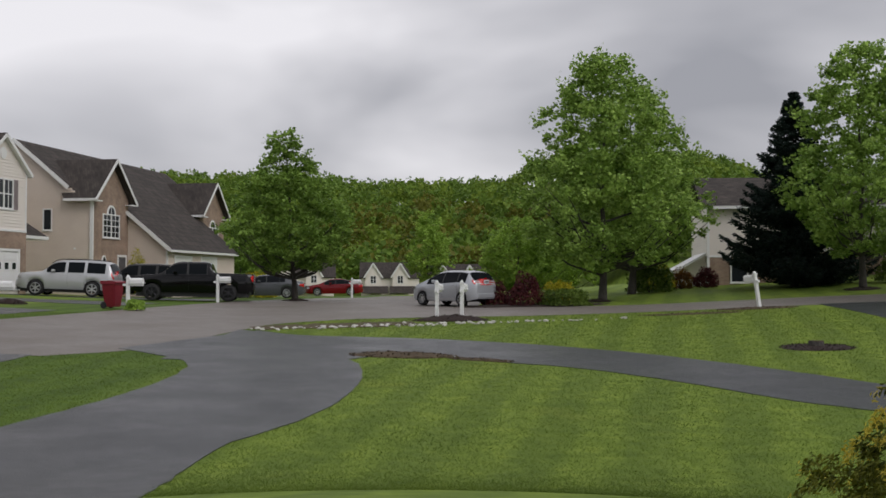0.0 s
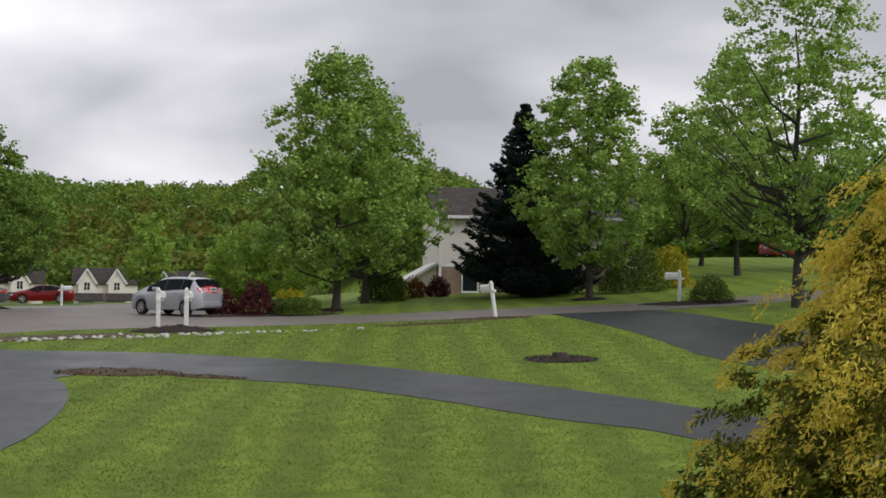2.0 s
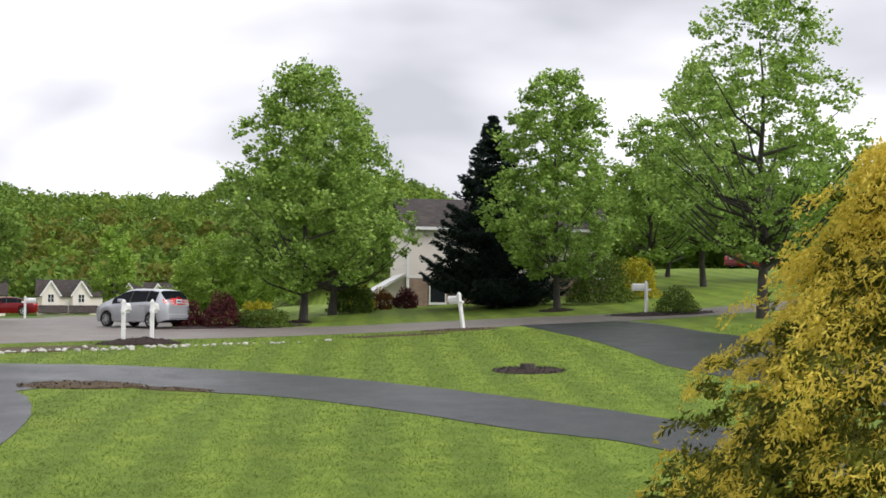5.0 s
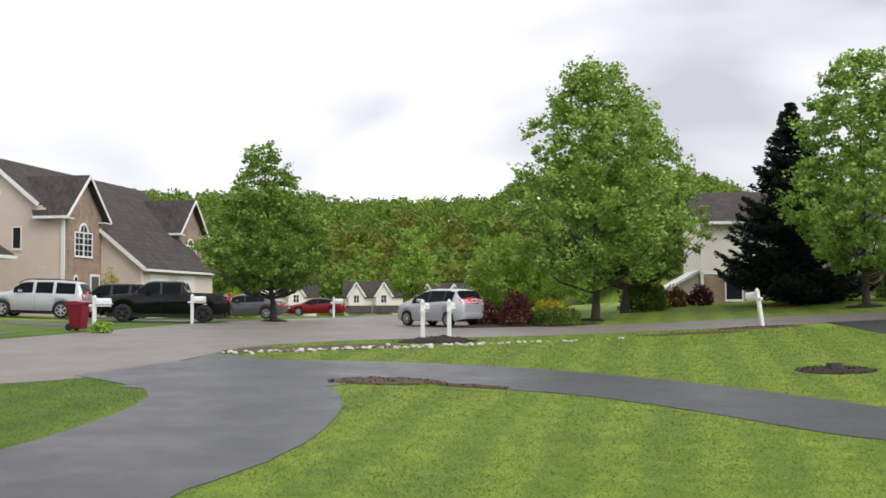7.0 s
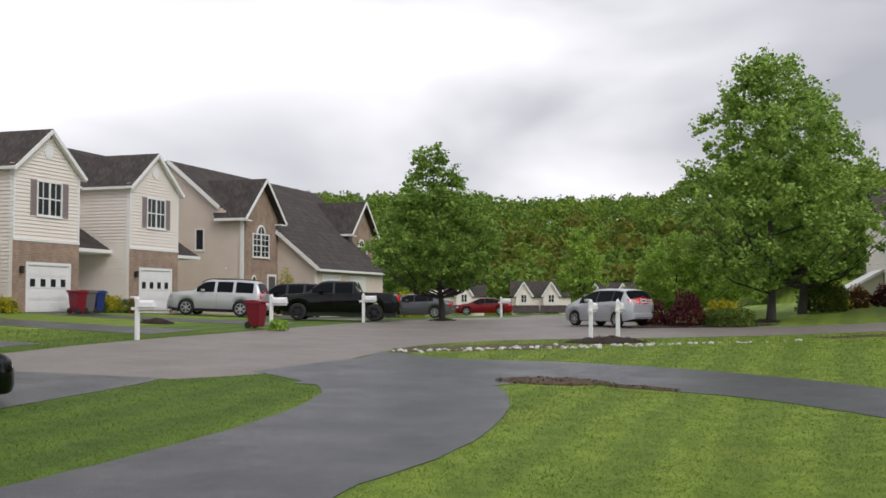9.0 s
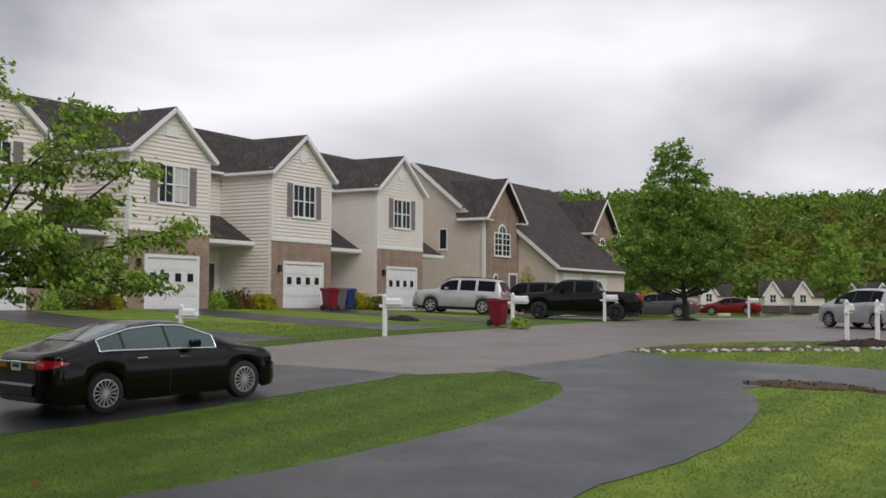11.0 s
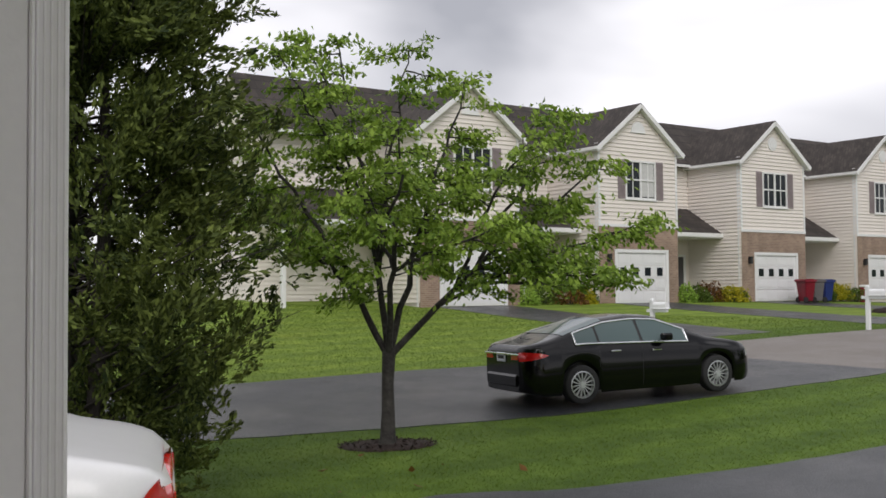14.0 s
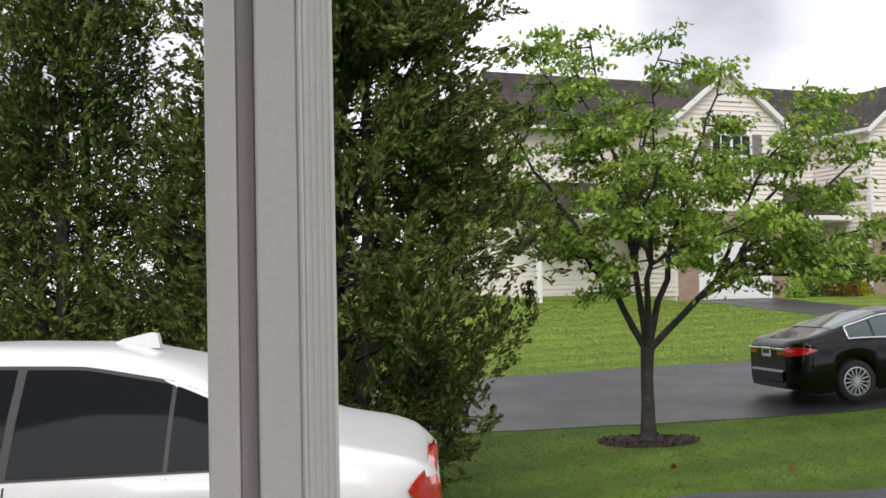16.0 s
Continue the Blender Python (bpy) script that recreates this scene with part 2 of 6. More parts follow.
def ground_z(x, y):
    """The lie of the land: a lawn that dips before the porch, climbs to the street and falls into a valley beyond."""
    u, v = min(30.0, max(-34.0, x)) / 10, min(75.0, max(-10.0, y)) / 10
    z = -1.3177 - 0.2326 * u + 0.7914 * v + 0.1317 * u * u + 0.0788 * u * v - 0.0639 * v * v
    r = math.hypot(x, y)
    z += (0.35 - z) * (1 - step(5, 13, r))
    far = step(96, 140, y) * step(-70, -35, x) * (1 - step(20, 45, x))
    z += (-4.5 - z) * far
    z += 1.7 * step(24, 44, x) * step(40, 85, y)
    hill = 0.955 - 0.05 * step(20, 110, -x) + 0.05 * math.sin(x * 0.006 + 1.0) + 0.03 * math.sin(x * 0.019)
    bearing = math.degrees(math.atan2(-x, y))
    side = step(-24, -12, bearing) * (1 - step(30, 60, bearing))
    return z + 42.5 * hill * step(200, 520, r) * side


ROW_AT, ROW_TURN = Vector((-27.42, 35.89, 1.54)), 80.75
ROW = pose(*ROW_AT, 0, 0, ROW_TURN)


# ---- ground ----
def ground():
    xs = [-900, -600, -400, -280, -180, -120, -90, -70] + [-55 + 1.25 * i for i in range(24)] + [-25 + 0.625 * i for i in range(64)] + [15 + 1.25 * i for i in range(25)] + [60, 80, 110, 160, 240, 360, 560, 900]
    ys = [-300, -120, -60, -30, -15] + [-8 + 0.625 * i for i in range(64)] + [32 + 1.25 * i for i in range(40)] + [90, 100, 115, 135, 160, 190, 220, 250, 290, 330, 380, 430, 480, 530, 600, 900, 2500]
    bm = bmesh.new()
    g = [[bm.verts.new((x, y, ground_z(x, y))) for x in xs] for y in ys]
    for j in range(len(ys) - 1):
        for i in range(len(xs) - 1):
            bm.faces.new((g[j][i], g[j][i + 1], g[j + 1][i + 1], g[j + 1][i])).smooth = True
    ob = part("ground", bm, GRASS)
    tagged(ob, "mown green lawn ground with pale mowing bands, rising to wooded hills", "lawn", kind="structure")
    return ob


ground()


def smooth_line(points, n):
    """n points, evenly spread, on a smooth curve through the given ones."""
    p = [Vector((*q, 0)) for q in points]
    p = [2 * p[0] - p[1]] + p + [2 * p[-1] - p[-2]]
    fine = []
    for i in range(1, len(p) - 2):
        for k in range(12):
            t = k / 12
            fine.append(0.5 * (2 * p[i] + (p[i + 1] - p[i - 1]) * t + (2 * p[i - 1] - 5 * p[i] + 4 * p[i + 1] - p[i + 2]) * t * t + (3 * p[i] - p[i - 1] - 3 * p[i + 1] + p[i + 2]) * t ** 3))
    fine.append(p[-2])
    d = [0.0]
    for a, b in zip(fine, fine[1:]):
        d.append(d[-1] + (b - a).length)
    out, j = [], 0
    for k in range(n):
        s = d[-1] * k / (n - 1)
        while j < len(d) - 2 and d[j + 1] < s:
            j += 1
        f = (s - d[j]) / max(1e-9, d[j + 1] - d[j])
        q = fine[j].lerp(fine[j + 1], f)
        out.append((q.x, q.y))
    return out


PAVED = []


def ribbon(name, left, right, lift, mat, label, category, n=60, across=14, ragged=0.03):
    """A paved strip between two edge lines, laid on the ground, with a thin side down into the turf."""
    a, b = smooth_line(left, n), smooth_line(right, n)
    PAVED.append(a + b[::-1])
    bm = bmesh.new()
    rows = []
    for i in range(n):
        row = []
        for j in range(across + 1):
            f = j / across
            x, y = a[i][0] + (b[i][0] - a[i][0]) * f, a[i][1] + (b[i][1] - a[i][1]) * f
            if j in (0, across):
                x += ragged * noise.noise((x * 1.9, y * 1.9, 3.0)) * 2
                y += ragged * noise.noise((x * 1.9, y * 1.9, 7.0)) * 2
            row.append(bm.verts.new((x, y, ground_z(x, y) + lift)))
        sides = [(bm.verts.new(v.co), bm.verts.new((v.co.x, v.co.y, v.co.z - lift - 0.08))) for v in (row[0], row[-1])]
        rows.append((row, sides))
    for (a0, s0), (a1, s1) in zip(rows, rows[1:]):
        for j in range(across):
            bm.faces.new((a0[j], a0[j + 1], a1[j + 1], a1[j])).smooth = True
        for j in (0, 1):
            bm.faces.new((s0[j][0], s0[j][1], s1[j][1], s1[j][0]))
    for f in bm.faces:
        f.normal_update()
        if f.smooth and f.normal.z < 0:
            f.normal_flip()
    ob = part(name, bm, mat)
    return tagged(ob, label, category, kind="structure")


# street: from the black car's drive, round the bend and on to the neighbours' side
ribbon("road", [(-16.2, 21.0), (-15.4, 26.0), (-14.6, 31.0), (-13.2, 37.0), (-12.1, 43.0), (-11.0, 49.5), (-9.2, 58.0), (-7.5, 68.0), (-5.5, 84.0)],
       [(-9.3, 22.6), (-7.7, 24.4), (-6.9, 27.4), (-6.3, 30.6), (-5.6, 33.3), (-3.2, 36.2), (0.2, 40.0), (1.2, 46.0), (1.8, 58.0), (3.5, 76.0)], 0.007, STREET,
       "worn brown-grey asphalt street bending past the houses", "road", n=90, across=22)
ribbon("road_branch", [(-4.2, 35.4), (-0.7, 36.85), (2.4, 37.2), (6.4, 37.9), (10.6, 38.65), (14.0, 38.9), (18.0, 38.55), (24.0, 38.7), (40.0, 40.0)],
       [(-3.0, 46.0), (1.0, 45.0), (5.0, 43.0), (8.0, 42.7), (11.5, 43.3), (15.6, 43.3), (19.7, 42.3), (25.0, 42.2), (40.0, 43.5)], 0.009, STREET,
       "narrow grey asphalt street running along the front lawns", "road", n=70, across=10)
# drive of this house: from the street down to the porch side
ribbon("driveway", [(-8.2, 24.5), (-7.2, 23.7), (-6.0, 22.3), (-5.62, 20.6), (-5.75, 18.3), (-6.3, 15.6), (-7.1, 13.0), (-8.3, 10.3), (-9.4, 8.7), (-9.2, 5.0), (-8.6, -4.0)],
       [(-5.8, 30.4), (-4.2, 28.4), (-2.6, 24.0), (-1.9, 21.4), (-1.83, 18.3), (-2.2, 15.9), (-2.8, 14.2), (-3.2, 13.1), (-3.3, 10.4), (-2.6, 5.0), (-2.2, -4.0)], 0.013, DRIVE,
       "damp dark asphalt driveway curving up from the house to the street", "driveway", n=80, across=16)
ribbon("driveway_branch", [(-6.4, 30.6), (-4.2, 28.95), (-1.1, 28.3), (1.8, 26.9), (4.4, 24.75), (6.4, 22.3), (8.1, 19.8), (9.0, 18.3), (10.5, 15.5), (13.0, 11.0)],
       [(-6.6, 22.6), (-3.4, 22.4), (-1.0, 24.35), (0.9, 23.0), (2.9, 21.75), (4.75, 19.6), (6.15, 17.5), (7.5, 16.1), (8.6, 13.6), (11.0, 9.5)], 0.0135, DRIVE,
       "damp dark asphalt drive crossing the lawn to the neighbouring porch", "driveway", n=80, across=14)
ribbon("driveway_neighbour", [(-17.0, 22.6), (-16.2, 19.0), (-17.4, 15.4), (-18.1, 13.1), (-18.8, 10.8), (-20.5, 6.0), (-24.0, -2.0)],
       [(-9.6, 22.7), (-9.8, 20.9), (-11.2, 15.0), (-12.4, 12.15), (-13.3, 10.5), (-14.9, 7.4), (-18.5, 0.0)], 0.012, DRIVE,
       "damp dark asphalt driveway with the black sedan parked on it", "driveway", n=60, across=12)
ribbon("driveway_right", [(13.9, 39.2), (13.75, 32.0), (13.1, 26.5), (12.9, 24.4), (14.0, 18.0)], [(18.0, 38.7), (18.3, 36.0), (18.3, 32.5), (19.0, 26.0), (20.0, 18.0)], 0.012, DRIVE,
       "dark fresh asphalt driveway beside the mailbox and shrub", "driveway", n=40, across=8)

# short drives from the row of garages to the street
for i in range(-1, 4):
    o = ROW_AT + (ROW.to_3x3() @ Vector((8.906 * i + 2.45, 0, 0)))
    d, u = ROW.to_3x3() @ Vector((0, -1, 0)), ROW.to_3x3() @ Vector((1, 0, 0))
    if i == 3:
        o = o + u * 4.2
    la = [tuple((o - u * 1.7 + d * k).xy) for k in (0.1, 4.0, 8.0, 12.3)]
    lb = [tuple((o + u * 1.7 + d * k).xy) for k in (0.1, 4.0, 8.0, 12.3)]
    ribbon("driveway_row", la, lb, 0.013, DRIVE, "short dark asphalt driveway before a garage", "driveway", n=24, across=5)


# ---- houses ----
def siding_mesh(lo, hi, z0, z1, holes=(), course=0.17, proud=0.034):
    """Clapboards in the x, z plane that face -y: lo(z) and hi(z) bound each board; holes are x0, x1, z0, z1."""
    bm = bmesh.new()
    z = z0
    while z < z1 - 0.01:
        t = min(z + course, z1)
        zm = (z + t) / 2
        spans = [(lo(zm), hi(zm))]
        for a, b, c, d in holes:
            if c < zm < d:
                spans = [s for p, q in spans for s in ((p, min(q, a)), (max(p, b), q)) if s[1] - s[0] > 0.01]
        for a, b in spans:
            if b - a < 0.02:
                continue
            v = [bm.verts.new(k) for k in ((a, 0, z), (b, 0, z), (b, -proud, z), (a, -proud, z), (a, 0, t), (b, 0, t))]
            for f in ((0, 1, 2, 3), (3, 2, 5, 4), (0, 3, 4), (1, 5, 2)):
                bm.faces.new([v[i] for i in f])
        z = t
    bmesh.ops.recalc_face_normals(bm, faces=bm.faces)
    return bm


def window(parent, m, w, h, cols=2, rows=2, shutters=0.0, arch=False, curtain=False, split=True):
    """A white sash window, its outer face towards -y; x from the middle, z from the sill."""
    win = new("window")
    win.parent, win.matrix_basis = parent, m
    win.empty_display_size = 0.2
    f = 0.075
    bm = boxes((-w / 2, -w / 2 + f, -0.05, 0.03, 0, h), (w / 2 - f, w / 2, -0.05, 0.03, 0, h), (-w / 2 + f, w / 2 - f, -0.05, 0.03, 0, f), (-w / 2 + f, w / 2 - f, -0.05, 0.03, h - f, h))
    if split:
        box(bm, -0.05, 0.05, -0.045, 0.03, f, h - f)
        box(bm, -w / 2 + f, -0.05, -0.035, 0.03, h * 0.5 - 0.03, h * 0.5 + 0.03)
        box(bm, 0.05, w / 2 - f, -0.035, 0.03, h * 0.5 - 0.03, h * 0.5 + 0.03)
    part("window_frame", bm, WHITE, win)
    for i in range(1, cols * 2 if split else cols):
        x = -w / 2 + w * i / (cols * 2 if split else cols)
        if split and i == cols:
            continue
        part("muntin", boxes((x - 0.02, x + 0.02, -0.022, 0.0, f, h - f)), WHITE, win)
    for j in range(1, rows * 2 if split else rows):
        zz = h * j / (rows * 2 if split else rows)
        if split and j == rows:
            continue
        part("muntin", boxes((-w / 2 + f, w / 2 - f, -0.021, 0.001, zz - 0.02, zz + 0.02)), WHITE, win)
    part("pane", boxes((-w / 2 + f, w / 2 - f, 0.004, 0.012, f, h - f)), PANE, win)
    if curtain:
        part("curtain", boxes((0.08, w / 2 - f - 0.02, -0.001, 0.003, f + 0.05, h - f - 0.02)), CURTAIN, win, "pale curtain behind the glass")
    part("window_sill", boxes((-w / 2 - 0.05, w / 2 + 0.05, -0.08, 0.0, -0.05, 0.0)), WHITE, win)
    for s in ((-1, 1) if shutters else ()):
        x0 = s * (w / 2 + 0.03 + shutters / 2)
        bm = boxes((x0 - shutters / 2, x0 + shutters / 2, -0.05, -0.012, 0, h), bevel=0.008)
        k = 0.12
        while k < h - 0.1:
            box(bm, x0 - shutters / 2 + 0.06, x0 + shutters / 2 - 0.06, -0.062, -0.05, k, k + 0.03)
            k += 0.07
        part("shutter", bm, SHUTTER, win, "dusky mauve louvred shutter")
    if arch:
        bm = bmesh.new()
        for i in range(10):
            a0, a1 = math.pi * i / 10, math.pi * (i + 1) / 10
            r0, r1 = w * 0.20, w * 0.255
            q = [(r0 * math.cos(a0), r0 * math.sin(a0)), (r1 * math.cos(a0), r1 * math.sin(a0)), (r1 * math.cos(a1), r1 * math.sin(a1)), (r0 * math.cos(a1), r0 * math.sin(a1))]
            prism(bm, [(x, h + z) for x, z in q], -0.05, 0.03)
        box(bm, -0.02, 0.02, -0.03, 0.0, h, h + w * 0.2)
        part("arch_frame", bm, WHITE, win)
        bm = bmesh.new()
        prism(bm, [(w * 0.2 * math.cos(math.pi * i / 10), h + w * 0.2 * math.sin(math.pi * i / 10)) for i in range(11)], -0.012, 0.004)
        part("arch_pane", bm, PANE, win)
    return win


def garage_door(parent, m, w, h, lights=4):
    """A white sectional door with a row of square lights, in a white casing; x from the middle."""
    g = new("garage_door")
    g.parent, g.matrix_basis = parent, m
    g.empty_display_size = 0.2
    part("casing", boxes((-w / 2 - 0.14, -w / 2, -0.06, 0.02, 0, h + 0.14), (w / 2, w / 2 + 0.14, -0.06, 0.02, 0, h + 0.14), (-w / 2, w / 2, -0.06, 0.02, h, h + 0.14)), WHITE, g)
    k = h / 4
    for i in range(4):
        bm = boxes((-w / 2, w / 2, 0.0, 0.04, i * k + 0.006, (i + 1) * k - 0.006), bevel=0.004)
        for j in range(4 if i != 2 else 0):
            x = -w / 2 + w * (j + 0.5) / 4
            box(bm, x - w / 8 + 0.08, x + w / 8 - 0.08, -0.012, 0.0, i * k + 0.1, (i + 1) * k - 0.1)
        part("door_panel", bm, WHITE, g)
    for j in range(lights):
        x = -w / 2 + w * (j + 0.5) / lights
        part("light_pane", boxes((x - 0.17, x + 0.17, -0.014, -0.002, 2 * k + 0.09, 3 * k - 0.09)), PANE, g)
    return g


def roof_slab(bm, quad, thick=0.16):
    """A roof plane from four corners, with thickness below it."""
    q = [Vector(p) for p in quad]
    n = (q[1] - q[0]).cross(q[2] - q[1]).normalized()
    if n.z < 0:
        n = -n
    top = [bm.verts.new(p) for p in q]
    low = [bm.verts.new(p - n * thick) for p in q]
    fs = [bm.faces.new(top), bm.faces.new(low[::-1])]
    for i in range(4):
        fs.append(bm.faces.new((top[i], low[i], low[(i + 1) % 4], top[(i + 1) % 4])))
    bmesh.ops.recalc_face_normals(bm, faces=fs)


def beam(bm, a, b, w, h):
    """A board from a to b: w thick sideways, h high."""
    a, b = Vector(a), Vector(b)
    d = (b - a).normalized()
    side = d.cross(Vector((0, 0, 1))).normalized() * (w / 2)
    up = side.cross(d).normalized() * (h / 2)
    v = [bm.verts.new(p + s * side + t * up) for p in (a, b) for s, t in ((-1, -1), (1, -1), (1, 1), (-1, 1))]
    fs = [bm.faces.new([v[i] for i in f]) for f in ((0, 1, 2, 3), (7, 6, 5, 4), (0, 4, 5, 1), (1, 5, 6, 2), (2, 6, 7, 3), (3, 7, 4, 0))]
    bmesh.ops.recalc_face_normals(bm, faces=fs)


def lantern(parent, m):
    lamp = part("wall_lantern", boxes((-0.05, 0.05, -0.02, 0.0, -0.1, 0.15), (-0.075, 0.075, -0.2, -0.05, -0.12, 0.18), (-0.09, 0.09, -0.215, -0.035, 0.18, 0.21), bevel=0.01), DARK, parent, "black wall lantern", m)
    return lamp


def garage_wing(house, w, depth, eave, ridge, brick_top, ridge_depth, half_round, siding, front_siding):
    """The projecting front block: brick below, boards and a gable above, its own roof running back."""
    hw, over = w / 2, 0.24
    pitch = (ridge - eave) / hw
    flat = lambda v: (lambda z: v)
    rake_lo = lambda z: 0.0 if z < eave - 0.2 else min(hw, (z + 0.2 - eave) / pitch)
    rake_hi = lambda z: w - rake_lo(z)
    # backing walls
    bm = bmesh.new()
    prism(bm, [(0.02, -0.6), (w - 0.02, -0.6), (w - 0.02, eave), (hw, ridge - 0.05), (0.02, eave)], 0.06, 0.2)
    box(bm, 0.04, 0.2, 0.2, depth, -0.6, eave)
    box(bm, w - 0.2, w - 0.04, 0.2, depth, -0.6, eave)
    part("wall", bm, siding, house)
    hole = [(2.45 - 0.9, 2.45 + 0.9, 4.4, 6.05)]
    part("front_siding", siding_mesh(rake_lo, rake_hi, brick_top + 0.12, ridge - 0.02, hole), front_siding, house)
    part("side_siding", siding_mesh(flat(0.0), flat(depth), 0.15, eave), siding, house, m=pose(0, depth, 0, 0, 0, -90))
    part("side_siding", siding_mesh(flat(0.0), flat(depth), 0.15, eave), siding, house, m=pose(w, 0, 0, 0, 0, 90))
    bm = boxes((0.0, 0.85, -0.035, 0.06, -0.6, brick_top), (4.05, w, -0.035, 0.06, -0.6, brick_top), (0.85, 4.05, -0.035, 0.06, 2.28, brick_top))
    part("brick_front", bm, BRICKWALL, house, "brown brick lower front")
    bm = boxes((-0.02, w + 0.02, -0.06, 0.0, brick_top, brick_top + 0.12))
    for x in (-0.02, w - 0.09):
        box(bm, x, x + 0.11, -0.035, 0.09, brick_top + 0.12 if x > 1 else brick_top + 0.12, eave)
    box(bm, -0.03, -0.005, 0.09, 0.18, 0.0, eave)
    part("corner_trim", bm, WHITE, house)
    # roof
    bm = bmesh.new()
    e = eave - pitch * over
    roof_slab(bm, [(-over, -over, e), (hw, -over, ridge), (hw, ridge_depth, ridge), (-over, ridge_depth, e)], 0.08)
    roof_slab(bm, [(w + over, -over, e), (hw, -over, ridge), (hw, ridge_depth, ridge), (w + over, ridge_depth, e)], 0.08)
    part("gable_roof", bm, ROOFTILE, house, "dark brown shingle roof")
    for x0, x1 in ((-over - 0.02, 0.0), (w + over + 0.02, w)):
        bm = bmesh.new()
        beam(bm, (x0, -over - 0.02, e - 0.12), (hw, -over - 0.02, ridge - 0.12), 0.03, 0.18)
        part("rake_board", bm, WHITE, house)
        bm = bmesh.new()
        beam(bm, (x0, -over, e - 0.06), (x0, ridge_depth, e - 0.06), 0.09, 0.13)
        part("gutter", bm, WHITE, house)
        bm = bmesh.new()
        beam(bm, (x0, -over / 2, e - 0.19), (hw, -over / 2, ridge - 0.19), over, 0.03)
        part("rake_soffit", bm, WHITE, house)
        a, b = sorted((x0 - math.copysign(0.02, x0), x1))
        part("soffit", boxes((a, b, -over, depth, e - 0.15, e - 0.12)), WHITE, house)
    # vent
    bm = bmesh.new()
    c = eave + 0.75
    if half_round:
        prism(bm, [(hw + 0.4 * math.cos(math.pi * i / 12), c - 0.12 + 0.42 * math.sin(math.pi * i / 12)) for i in range(13)], -0.05, 0.0)
        box(bm, hw - 0.44, hw + 0.44, -0.06, 0.0, c - 0.18, c - 0.12)
    else:
        prism(bm, [(hw + 0.32 * math.cos(math.tau * i / 20), c + 0.32 * math.sin(math.tau * i / 20)) for i in range(20)], -0.05, 0.0)
        prism(bm, [(hw + 0.22 * math.cos(math.tau * i / 20), c + 0.22 * math.sin(math.tau * i / 20)) for i in range(20)], -0.06, -0.05)
    part("gable_vent", bm, WHITE, house)


